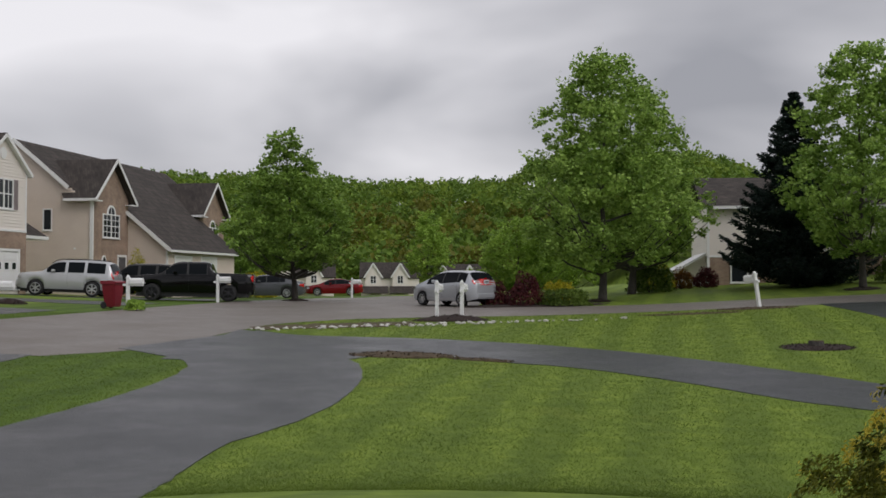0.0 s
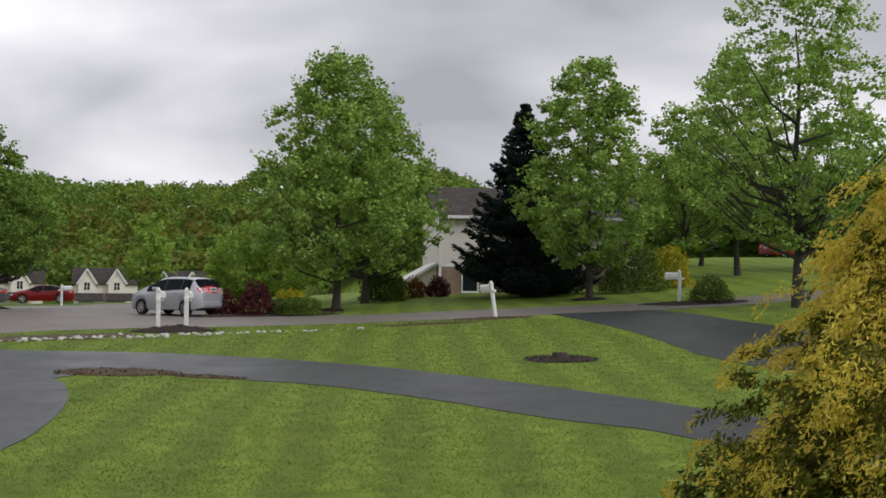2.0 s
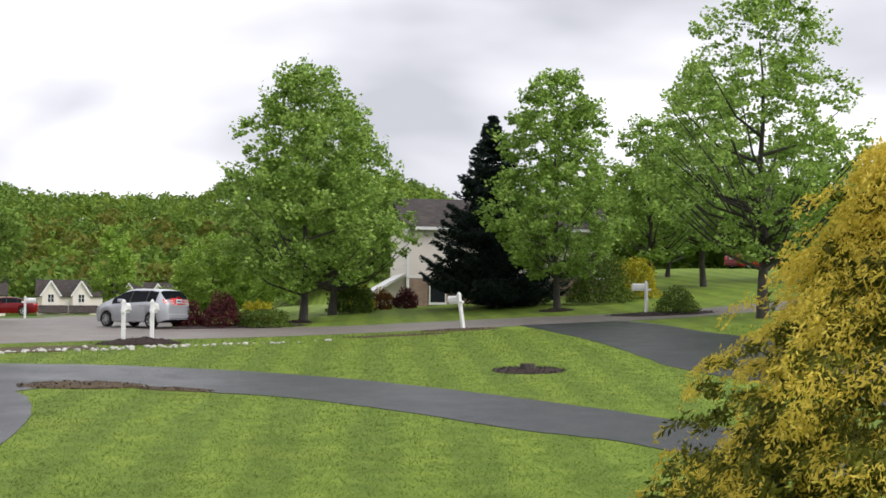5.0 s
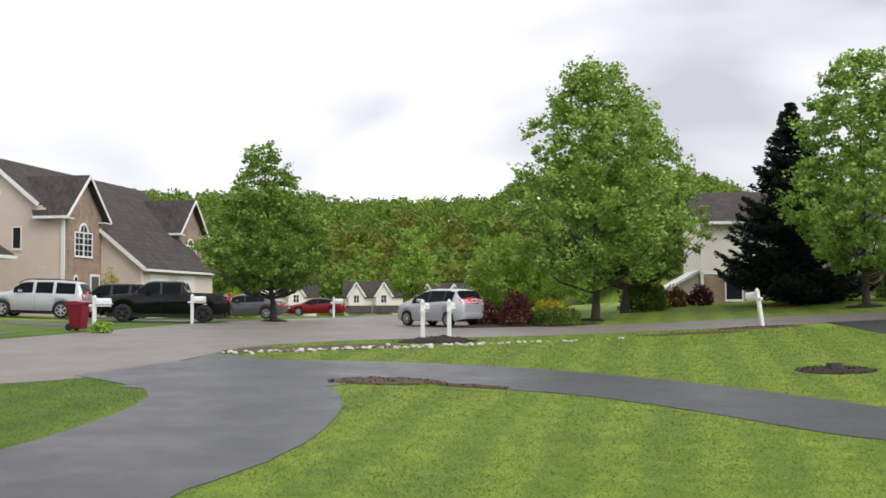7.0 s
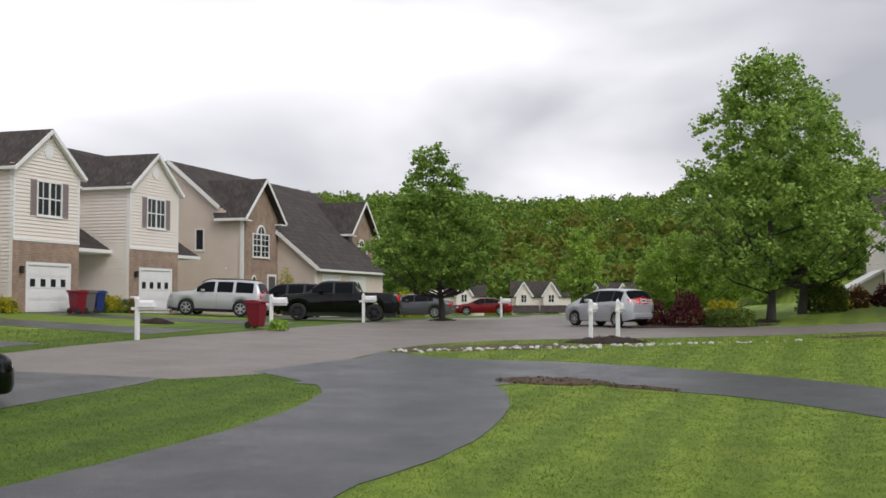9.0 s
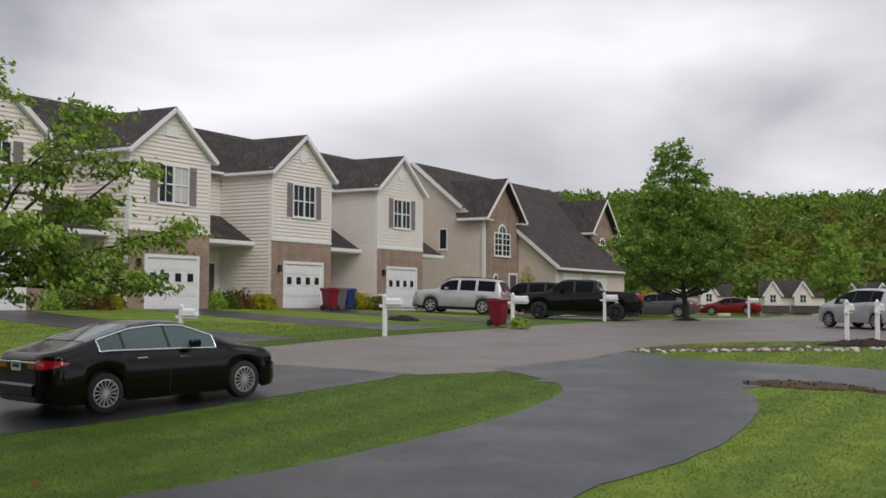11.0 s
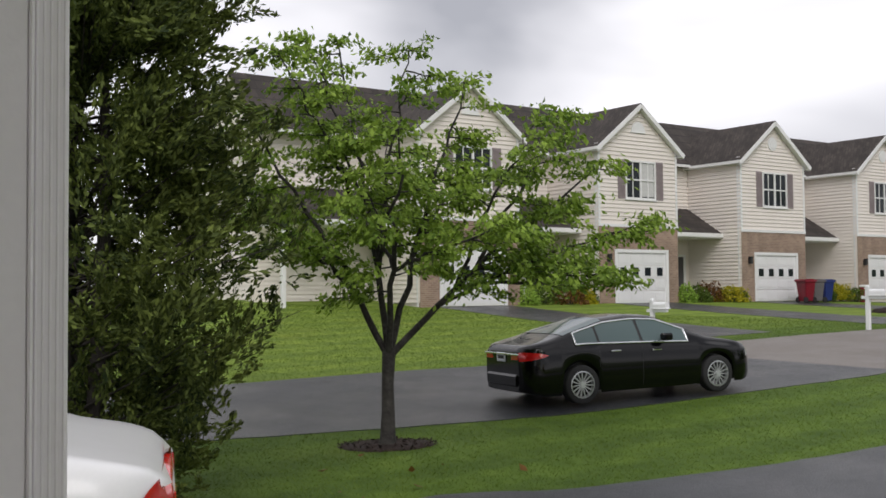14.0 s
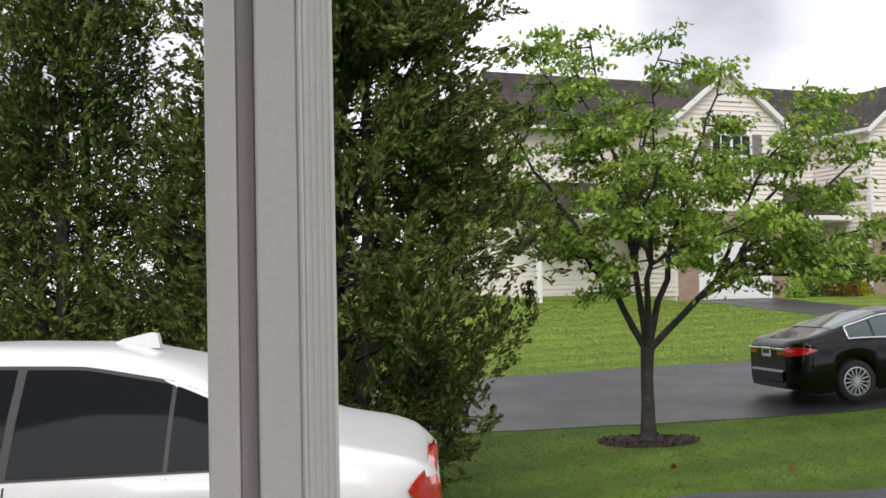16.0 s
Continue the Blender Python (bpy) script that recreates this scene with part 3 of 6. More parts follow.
def row_house(i, half_round, curtain, end_unit=False):
    house = thing("townhouse", ROW @ pose(8.906 * i, 0, 0.0), "cream-sided townhouse with a brick garage front and brown shingle gable roof", "townhouse", "row of townhouses")
    w, eave, ridge = 4.658, 6.66, 8.5
    depth = 3.2
    garage_wing(house, w, depth, eave, ridge, 3.2, 5.4, half_round, SIDING, SIDING)
    window(house, pose(2.45, 0.0, 4.4), 1.8, 1.65, 2, 1, shutters=0.42, curtain=curtain)
    garage_door(house, pose(2.45, 0.0, 0.0), 2.9, 2.13)
    lantern(house, pose(0.45, -0.04, 1.85))
    # recessed entrance with a lean-to roof
    flat = lambda v: (lambda z: v)
    part("entry_wall", boxes((w - 0.04, 8.9, 3.22, 3.4, -0.6, 6.7)), SIDING, house)
    part("entry_siding", siding_mesh(flat(w), flat(8.9), 0.15, 6.6, [(7.5, 8.62, 0.0, 2.2)]), SIDING, house, m=pose(0, 3.2, 0))
    d = part("front_door", boxes((7.6, 8.5, 3.16, 3.2, 0.1, 2.13), bevel=0.01), DOOR, house, "dark front door")
    part("door_casing", boxes((7.48, 7.6, 3.14, 3.2, 0.1, 2.25), (8.5, 8.64, 3.14, 3.2, 0.1, 2.25), (7.6, 8.5, 3.14, 3.2, 2.13, 2.25)), WHITE, d)
    part("doorstep", boxes((w + 0.1, 8.8, 1.3, 3.2, -0.5, 0.09)), STONE, house)
    bm = bmesh.new()
    roof_slab(bm, [(w, 1.1, 3.16), (8.9, 1.1, 3.16), (8.9, 3.25, 4.5), (w, 3.25, 4.5)], 0.12)
    part("porch_roof", bm, ROOFTILE, house)
    part("porch_fascia", boxes((w, 8.9, 1.02, 1.1, 2.98, 3.16), (w, 8.9, 1.1, 3.2, 2.94, 2.98)), WHITE, house)
    # main body behind
    x0 = -5.0 if end_unit else 0.0
    part("main_wall", boxes((x0, 8.9, 3.4, 11.0, -0.6, 6.65)), SIDING, house)
    bm = bmesh.new()
    roof_slab(bm, [(x0, 2.85, 6.55), (8.906, 2.85, 6.55), (8.906, 5.6, 9.05), (x0, 5.6, 9.05)])
    roof_slab(bm, [(x0, 5.6, 9.05), (8.906, 5.6, 9.05), (8.906, 11.3, 6.4), (x0, 11.3, 6.4)])
    part("main_roof", bm, ROOFTILE, house)
    part("gutter", boxes((w + 0.3, 8.6, 2.72, 2.84, 6.42, 6.54)), WHITE, house)
    if end_unit:
        part("end_siding", siding_mesh(flat(-5.0), flat(-0.02), 0.15, 6.6), SIDING, house, m=pose(0, 3.38, 0))
        part("end_siding", siding_mesh(flat(0.0), flat(7.6), 0.15, 6.6), SIDING, house, m=pose(-5.0, 11.0, 0, 0, 0, -90))
        bm = bmesh.new()
        prism(bm, [(3.4, 6.6), (11.0, 6.6), (5.6, 8.95)], -5.0, -4.9, "x")
        part("end_gable", bm, SIDING, house)
        bm = bmesh.new()
        roof_slab(bm, [(-5.0, 1.1, 3.16), (0.0, 1.1, 3.16), (0.0, 3.35, 4.5), (-5.0, 3.35, 4.5)], 0.12)
        part("porch_roof", bm, ROOFTILE, house)
        part("porch_fascia", boxes((-5.0, 0.0, 1.02, 1.1, 2.98, 3.16), (-5.0, 0.0, 1.1, 3.2, 2.94, 2.98)), WHITE, house)
        part("porch_post", boxes((-5.0, -4.86, 1.1, 1.24, -0.6, 2.94)), WHITE, house)
        part("gutter", boxes((-5.0, -0.3, 2.72, 2.84, 6.42, 6.54)), WHITE, house)
    return house


def wall_texture(name, a, b, mortar, width, height, gap, mapping, rough, depth):
    m = bpy.data.materials.new(name)
    m.use_nodes = True
    n, l = m.node_tree.nodes, m.node_tree.links
    p = n["Principled BSDF"]
    tc, mp, br = n.new("ShaderNodeTexCoord"), n.new("ShaderNodeMapping"), n.new("ShaderNodeTexBrick")
    mp.inputs["Rotation"].default_value = mapping
    l.new(tc.outputs["Object"], mp.inputs["Vector"])
    l.new(mp.outputs["Vector"], br.inputs["Vector"])
    br.inputs["Color1"].default_value, br.inputs["Color2"].default_value, br.inputs["Mortar"].default_value = (*a, 1), (*b, 1), (*mortar, 1)
    br.inputs["Scale"].default_value, br.inputs["Brick Width"].default_value, br.inputs["Row Height"].default_value, br.inputs["Mortar Size"].default_value = 1.0, width, height, gap
    ns = n.new("ShaderNodeTexNoise")
    ns.inputs["Scale"].default_value, ns.inputs["Detail"].default_value = 1.3, 6
    l.new(tc.outputs["Object"], ns.inputs["Vector"])
    r = n.new("ShaderNodeValToRGB")
    r.color_ramp.elements[0].position, r.color_ramp.elements[0].color = 0.3, (0.72, 0.72, 0.72, 1)
    r.color_ramp.elements[1].position, r.color_ramp.elements[1].color = 0.7, (1.2, 1.2, 1.2, 1)
    l.new(ns.outputs["Fac"], r.inputs["Fac"])
    mx = n.new("ShaderNodeMix")
    mx.data_type, mx.blend_type = "RGBA", "MULTIPLY"
    mx.inputs["Factor"].default_value = 1.0
    l.new(br.outputs["Color"], mx.inputs["A"])
    l.new(r.outputs["Color"], mx.inputs["B"])
    l.new(mx.outputs["Result"], p.inputs["Base Color"])
    p.inputs["Roughness"].default_value = rough
    bp = n.new("ShaderNodeBump")
    bp.inputs["Strength"].default_value, bp.inputs["Distance"].default_value, bp.invert = 0.6, depth, True
    l.new(br.outputs["Fac"], bp.inputs["Height"])
    l.new(bp.outputs["Normal"], p.inputs["Normal"])
    return m


BRICKWALL = wall_texture("brick_wall", (0.24, 0.155, 0.115), (0.33, 0.225, 0.165), (0.34, 0.27, 0.21), 0.215, 0.075, 0.012, (radians(90), 0, 0), 0.9, 0.01)
ROOFTILE = wall_texture("roof_shingles", (0.032, 0.026, 0.0225), (0.058, 0.047, 0.041), (0.02, 0.017, 0.016), 0.33, 0.14, 0.008, (radians(35), 0, 0), 0.92, 0.008)

row_house(-1, True, False, end_unit=True)
row_house(0, True, True)
row_house(1, False, False)
row_house(2, False, False)


def tan_house():
    """The duplex beyond the row: two brick gable fronts and a garage wing under one sweeping roof."""
    h = thing("duplex_house", ROW @ pose(30.07, 0, 0), "tan-sided duplex with brick gables, arched windows and sweeping brown roof", "house")
    flat = lambda v: (lambda z: v)
    w, eave, ridge = 4.9, 6.1, 8.35
    slope = lambda y: 9.56 - 0.82 * (5.3 - y)
    # side wall under the big roof
    part("wall", boxes((0.04, 0.2, 0.2, 10.6, -0.6, 6.0), (0.2, 22.0, 1.7, 1.9, -0.6, 6.0), (0.04, 22.0, 10.4, 10.6, -0.6, 6.0)), SIDING_TAN, h)
    bm = bmesh.new()
    prism(bm, [(1.0, 5.9), (9.6, 5.9), (5.3, 9.45)], 0.04, 0.2, "x")
    part("gable_wall", bm, SIDING_TAN, h)
    lo = lambda z: 0.0 if z < 6.1 else max(0.0, 10.6 - 5.3 - (9.5 - z) / 0.82)
    part("side_siding", siding_mesh(lo, lambda z: 10.6 if z < 5.9 else 5.3 + (9.5 - z) / 0.82, 0.1, 9.4, [(7.25, 7.85, 3.7, 5.1)]), SIDING_TAN, h, m=pose(0, 10.6, 0, 0, 0, -90))
    window(h, pose(0, 10.6 - 7.55, 3.7, 0, 0, -90), 0.66, 1.4, 1, 1, split=False)
    part("wall_vent", boxes((-0.05, 0.0, 1.1, 1.25, 2.5, 2.62), bevel=0.02), WHITE, h)
    for x0 in (0.0, 17.3):
        bm = bmesh.new()
        prism(bm, [(x0, -0.6), (x0 + w, -0.6), (x0 + w, eave), (x0 + w / 2, ridge), (x0, eave)], 0.0, 0.25)
        part("brick_gable", bm, BRICKWALL, h, "brown brick gable front")
        for xx in (x0 + 0.02, x0 + w - 0.2):
            part("gable_side", boxes((xx, xx + 0.18, 0.25, 2.2, 2.0, eave)), SIDING_TAN, h)
        p, over = (ridge - eave) / (w / 2), 0.45
        e = eave - p * over
        bm = bmesh.new()
        roof_slab(bm, [(x0 - over, -over, e), (x0 + w / 2, -over, ridge + 0.1), (x0 + w / 2, 4.2, ridge + 0.1), (x0 - over, 1.75, e)])
        roof_slab(bm, [(x0 + w + over, -over, e), (x0 + w / 2, -over, ridge + 0.1), (x0 + w / 2, 4.2, ridge + 0.1), (x0 + w + over, 2.4, e)])
        part("gable_roof", bm, ROOFTILE, h)
        bm = bmesh.new()
        beam(bm, (x0 - over, -over - 0.02, e - 0.1), (x0 + w / 2, -over - 0.02, ridge), 0.04, 0.19)
        beam(bm, (x0 + w + over, -over - 0.02, e - 0.1), (x0 + w / 2, -over - 0.02, ridge), 0.04, 0.19)
        beam(bm, (x0 - over - 0.03, -over, e - 0.08), (x0 - over - 0.03, 1.75, e - 0.08), 0.1, 0.16)
        box(bm, x0 - over, x0 + 0.45, -over, 0.0, e - 0.16, e - 0.08)
        box(bm, x0 + w - 0.45, x0 + w + over, -over, 0.0, e - 0.16, e - 0.08)
        part("rake_board", bm, WHITE, h)
        window(h, pose(x0 + w / 2, -0.01, 3.3), 2.3, 1.55, 2, 2, arch=True)
        bm = bmesh.new()
        prism(bm, [(x0 + 1.5 + 0.3 * math.cos(math.tau * i / 18), 1.75 + 0.42 * math.sin(math.tau * i / 18)) for i in range(18)], -0.05, 0.0)
        rw = part("round_window", bm, WHITE, h)
        bm = bmesh.new()
        prism(bm, [(x0 + 1.5 + 0.2 * math.cos(math.tau * i / 18), 1.75 + 0.3 * math.sin(math.tau * i / 18)) for i in range(18)], -0.056, -0.05)
        part("pane", bm, PANE, rw)
        d = part("entry_door", boxes((x0 + 3.5, x0 + 4.5, -0.03, 0.0, 0.0, 2.1)), DOOR, h)
        part("door_casing", boxes((x0 + 3.36, x0 + 3.5, -0.05, 0.0, 0, 2.25), (x0 + 4.5, x0 + 4.64, -0.05, 0.0, 0, 2.25), (x0 + 3.5, x0 + 4.5, -0.05, 0.0, 2.1, 2.25)), WHITE, d)
    part("downspout", boxes((-0.12, -0.02, -0.1, 0.02, 0.0, 5.75), (-0.12, 0.16, 0.03, 0.12, 0.0, 5.75)), WHITE, h)
    # garage wing
    x0, x1, yf = 4.9, 17.2, -2.81
    bm = boxes((x0 + 0.04, x1, yf + 0.06, yf + 0.2, -0.6, 2.85))
    prism(bm, [(yf + 0.1, -0.6), (0.1, -0.6), (0.1, slope(0.1) - 0.2), (yf + 0.1, slope(yf) - 0.15)], x0 + 0.04, x0 + 0.2, "x")
    part("garage_wall", bm, SIDING_TAN, h)
    part("garage_siding", siding_mesh(lambda z: 0.0 if z < 2.85 else 0.0, lambda z: 2.81 if z < 2.8 else max(0.0, 2.81 - (z - 2.8) / 0.82), 0.1, 5.1), SIDING_TAN, h, m=pose(x0, 0, 0, 0, 0, -90))
    part("garage_siding", siding_mesh(flat(x0), flat(x1), 0.1, 2.85, [(6.0, 8.9, 0, 2.2), (10.6, 13.5, 0, 2.2)]), SIDING_TAN, h, m=pose(0, yf, 0))
    garage_door(h, pose(7.45, yf - 0.02, 0), 2.7, 2.13, 0)
    garage_door(h, pose(12.05, yf - 0.02, 0), 2.7, 2.13, 0)
    part("corner_post", boxes((x0 - 0.03, x0 + 0.1, yf - 0.03, yf + 0.1, 0, 2.9)), WHITE, h)
    # big roof
    bm = bmesh.new()
    roof_slab(bm, [(-0.3, 1.55, slope(1.55)), (4.6, 1.55, slope(1.55)), (4.6, 5.3, 9.56), (-0.3, 5.3, 9.56)])
    roof_slab(bm, [(4.6, yf - 0.35, slope(yf - 0.35)), (17.6, yf - 0.35, slope(yf - 0.35)), (17.6, 5.3, 9.56), (4.6, 5.3, 9.56)])
    roof_slab(bm, [(17.6, 1.55, slope(1.55)), (22.6, 1.55, slope(1.55)), (22.6, 5.3, 9.56), (17.6, 5.3, 9.56)])
    roof_slab(bm, [(-0.3, 5.3, 9.56), (22.6, 5.3, 9.56), (22.6, 11.0, 5.6), (-0.3, 11.0, 5.6)])
    part("main_roof", bm, ROOFTILE, h, "large brown shingle roof")
    bm = bmesh.new()
    beam(bm, (-0.33, 1.5, slope(1.5) - 0.07), (-0.33, 5.3, 9.5), 0.04, 0.24)
    part("roof_trim", bm, WHITE, h)
    bm = bmesh.new()
    beam(bm, (4.57, yf - 0.35, slope(yf - 0.35) - 0.07), (4.57, 0.0, slope(0.0) - 0.07), 0.05, 0.24)
    beam(bm, (4.55, yf - 0.4, slope(yf - 0.35) - 0.09), (17.6, yf - 0.4, slope(yf - 0.35) - 0.09), 0.1, 0.15)
    part("roof_trim", bm, WHITE, h)
    return h


tan_house()


def right_house():
    """Cream house behind the spruce: boards over a brick basement, a plain roof and a low wing."""
    h = thing("house", pose(14.6, 60.1, 1.6, 0, 0, -6), "cream-sided house on a brick basement with a grey-brown roof", "house")
    flat = lambda v: (lambda z: v)
    part("wall", boxes((0.05, 12.0, 0.06, 8.0, -0.8, 4.7)), SIDING, h)
    part("siding", siding_mesh(flat(0.0), flat(12.0), 1.9, 4.75), SIDING, h)
    part("side_siding", siding_mesh(flat(0.0), flat(8.0), 1.9, 4.75), SIDING, h, m=pose(0, 8.0, 0, 0, 0, -90))
    part("basement", boxes((0.02, 12.0, -0.03, 0.05, -0.8, 1.8)), BRICKWALL, h, "brown brick basement wall")
    part("trim", boxes((-0.03, 12.0, -0.05, 0.0, 1.8, 1.92), (-0.04, 0.1, -0.05, 0.1, -0.2, 4.7), (-0.4, 12.4, -0.45, -0.3, 4.55, 4.72)), WHITE, h)
    bm = bmesh.new()
    roof_slab(bm, [(-0.35, -0.4, 4.72), (12.4, -0.4, 4.72), (12.4, 4.2, 6.75), (-0.35, 4.2, 6.75)])
    roof_slab(bm, [(-0.35, 4.2, 6.75), (12.4, 4.2, 6.75), (12.4, 8.5, 4.9), (-0.35, 8.5, 4.9)])
    part("roof", bm, ROOFTILE, h)
    window(h, pose(1.75, -0.04, 0.35), 1.0, 1.25, 1, 1, split=False)
    window(h, pose(5.2, -0.04, 0.35), 1.0, 1.25, 1, 1, split=False)
    # low wing
    bm = bmesh.new()
    prism(bm, [(-1.8, -0.8), (0.0, -0.8), (0.0, 2.0), (-1.8, 1.0)], 1.0, 6.0)
    part("low_wing", bm, SIDING, h)
    bm = bmesh.new()
    roof_slab(bm, [(-2.1, 0.7, 0.93), (0.0, 0.7, 2.1), (0.0, 6.3, 2.1), (-2.1, 6.3, 0.93)], 0.14)
    part("wing_roof", bm, WHITE, h)
    return h


right_house()


def far_house(x, y, z, turn, width, label):
    """A pale twin-gabled house down in the valley."""
    h = thing("far_townhouse", pose(x, y, z, 0, 0, turn), label, "house", "houses in the valley")
    part("wall", boxes((0, width, 0, 9, -4, 4.6)), SIDING, h)
    bm = bmesh.new()
    roof_slab(bm, [(-0.4, -0.4, 4.5), (width + 0.4, -0.4, 4.5), (width + 0.4, 4.5, 7.6), (-0.4, 4.5, 7.6)])
    roof_slab(bm, [(-0.4, 4.5, 7.6), (width + 0.4, 4.5, 7.6), (width + 0.4, 9.4, 4.5), (-0.4, 9.4, 4.5)])
    part("roof", bm, ROOFTILE, h)
    k = 0
    while k * 5.2 + 3.4 < width:
        x0 = 0.8 + k * 5.2
        bm = bmesh.new()
        prism(bm, [(x0, 0), (x0 + 3.0, 0), (x0 + 3.0, 4.9), (x0 + 1.5, 7.2), (x0, 4.9)], -1.2, 0.3)
        part("front_gable", bm, SIDING, h)
        bm = bmesh.new()
        roof_slab(bm, [(x0 - 0.3, -1.5, 4.55), (x0 + 1.5, -1.5, 7.35), (x0 + 1.5, 4.0, 7.35), (x0 - 0.3, 1.0, 4.55)], 0.12)
        roof_slab(bm, [(x0 + 3.3, -1.5, 4.55), (x0 + 1.5, -1.5, 7.35), (x0 + 1.5, 4.0, 7.35), (x0 + 3.3, 1.0, 4.55)], 0.12)
        part("gable_roof", bm, ROOFTILE, h)
        bm = bmesh.new()
        beam(bm, (x0 - 0.3, -1.52, 4.5), (x0 + 1.5, -1.52, 7.3), 0.05, 0.26)
        beam(bm, (x0 + 3.3, -1.52, 4.5), (x0 + 1.5, -1.52, 7.3), 0.05, 0.26)
        part("rake_board", bm, WHITE, h)
        window(h, pose(x0 + 1.5, -1.22, 3.4), 1.1, 1.5, 1, 1)
        bm = bmesh.new()
        roof_slab(bm, [(x0 - 0.6, -3.2, 1.6), (x0 + 4.4, -3.2, 1.6), (x0 + 4.4, -1.2, 2.9), (x0 - 0.6, -1.2, 2.9)], 0.14)
        part("porch_roof", bm, ROOFTILE, h)
        garage_door(h, pose(x0 + 1.6, -1.26, -1.0), 2.5, 2.1, 0)
        k += 1
    return h


far_house(-17.9, 208.0, -1.7, 4, 11.2, "pale twin-gabled townhouse with dark roofs in the valley")
far_house(-4.5, 211.0, -2.0, 4, 11.2, "pale gabled townhouse half hidden behind the silver car")
far_house(-34.0, 203.0, -1.6, 6, 11.2, "pale townhouse half hidden behind the street tree")


# ---- trees, shrubs and woods ----
MAPLE = leaf_material("maple_leaves", (0.11, 0.205, 0.034), (0.43, 0.60, 0.14), 0.5, 0.35)
MAPLE_DARK = leaf_material("street_tree_leaves", (0.08, 0.155, 0.024), (0.29, 0.44, 0.085), 0.5, 0.3)
SPRUCE = leaf_material("spruce_needles", (0.006, 0.014, 0.012), (0.022, 0.040, 0.030), 0.7, 0.1)
CEDAR = leaf_material("cedar_sprays", (0.022, 0.037, 0.012), (0.175, 0.22, 0.048), 0.7, 0.22)
DOGWOOD = leaf_material("dogwood_leaves", (0.085, 0.16, 0.020), (0.34, 0.48, 0.075))
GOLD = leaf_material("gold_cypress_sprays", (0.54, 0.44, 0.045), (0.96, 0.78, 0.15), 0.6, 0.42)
GOLD_IN_SHADED = leaf_material("gold_cypress_inner_shaded", (0.03, 0.045, 0.010), (0.24, 0.25, 0.03), 0.7, 0.25)
PURPLE = leaf_material("barberry_leaves", (0.03, 0.007, 0.009), (0.12, 0.025, 0.028), 0.6, 0.2)
YELLOW = leaf_material("yellow_shrub_leaves", (0.22, 0.24, 0.015), (0.55, 0.46, 0.03))
OLIVE = leaf_material("shrub_leaves", (0.045, 0.085, 0.014), (0.16, 0.23, 0.04))
LIGHT = leaf_material("young_leaves", (0.16, 0.28, 0.04), (0.40, 0.57, 0.10))
RUST = leaf_material("rust_shrub_leaves", (0.07, 0.03, 0.012), (0.22, 0.11, 0.03))


def mesh_from(name, verts, faces, mat):
    me = bpy.data.meshes.new(name)
    nv, nf, k = len(verts), len(faces), faces.shape[1]
    me.vertices.add(nv)
    me.vertices.foreach_set("co", np.asarray(verts, np.float32).ravel())
    me.loops.add(nf * k)
    me.loops.foreach_set("vertex_index", np.asarray(faces, np.int32).ravel())
    me.polygons.add(nf)
    me.polygons.foreach_set("loop_start", np.arange(0, nf * k, k, dtype=np.int32))
    me.polygons.foreach_set("loop_total", np.full(nf, k, np.int32))
    me.update()
    me.materials.append(mat)
    return me


def leaves(rng, name, centres, size, mat, parent=None, droop=0.25, narrow=0.34, along=None, flat=0.0):
    """Folded leaves, two triangles each, at the given points. along: the way in which each one points."""
    n = len(centres)
    a = rng.normal(size=(n, 3)) if along is None else along + rng.normal(size=(n, 3)) * 0.35
    a[:, 2] = a[:, 2] * (1 - flat) - droop
    a /= np.linalg.norm(a, axis=1)[:, None]
    b = np.cross(a, rng.normal(size=(n, 3)) * (1 - flat) + np.array([0, 0, flat * 2.0]))
    b /= np.linalg.norm(b, axis=1)[:, None] + 1e-9
    c = np.cross(a, b)
    s = (np.asarray(size) * rng.uniform(0.6, 1.3, n))[:, None]
    v = np.empty((n, 4, 3))
    v[:, 0], v[:, 2] = centres - a * s * 0.5, centres + a * s * 0.5
    v[:, 1], v[:, 3] = centres + b * s * narrow + c * s * 0.12, centres - b * s * narrow + c * s * 0.12
    i = np.arange(n)[:, None] * 4
    f = np.concatenate([i + np.array([[0, 1, 2]]), i + np.array([[0, 2, 3]])])
    ob = new(name, mesh_from(name, v.reshape(-1, 3), f, mat))
    ob.parent = parent
    return ob


def tube(bm, pts, radii, seg=7):
    pts = [Vector(p) for p in pts]
    rings = []
    for i, p in enumerate(pts):
        d = (pts[min(i + 1, len(pts) - 1)] - pts[max(i - 1, 0)]).normalized()
        s = d.cross(Vector((0.31, 0.95, 0.1))).normalized()
        t = d.cross(s)
        rings.append([bm.verts.new(p + (s * math.cos(math.tau * k / seg) + t * math.sin(math.tau * k / seg)) * radii[i]) for k in range(seg)])
    for r, q in zip(rings, rings[1:]):
        for k in range(seg):
            bm.faces.new((r[k], r[(k + 1) % seg], q[(k + 1) % seg], q[k])).smooth = True


def lobed(rng):
    ph = rng.uniform(0, math.tau, 6)
    return lambda ang, h: 1 + 0.13 * np.sin(2 * ang + ph[0] + 3 * h) + 0.10 * np.sin(3 * ang + ph[1] - 7 * h) + 0.09 * np.sin(5 * ang + ph[2] + 11 * h)


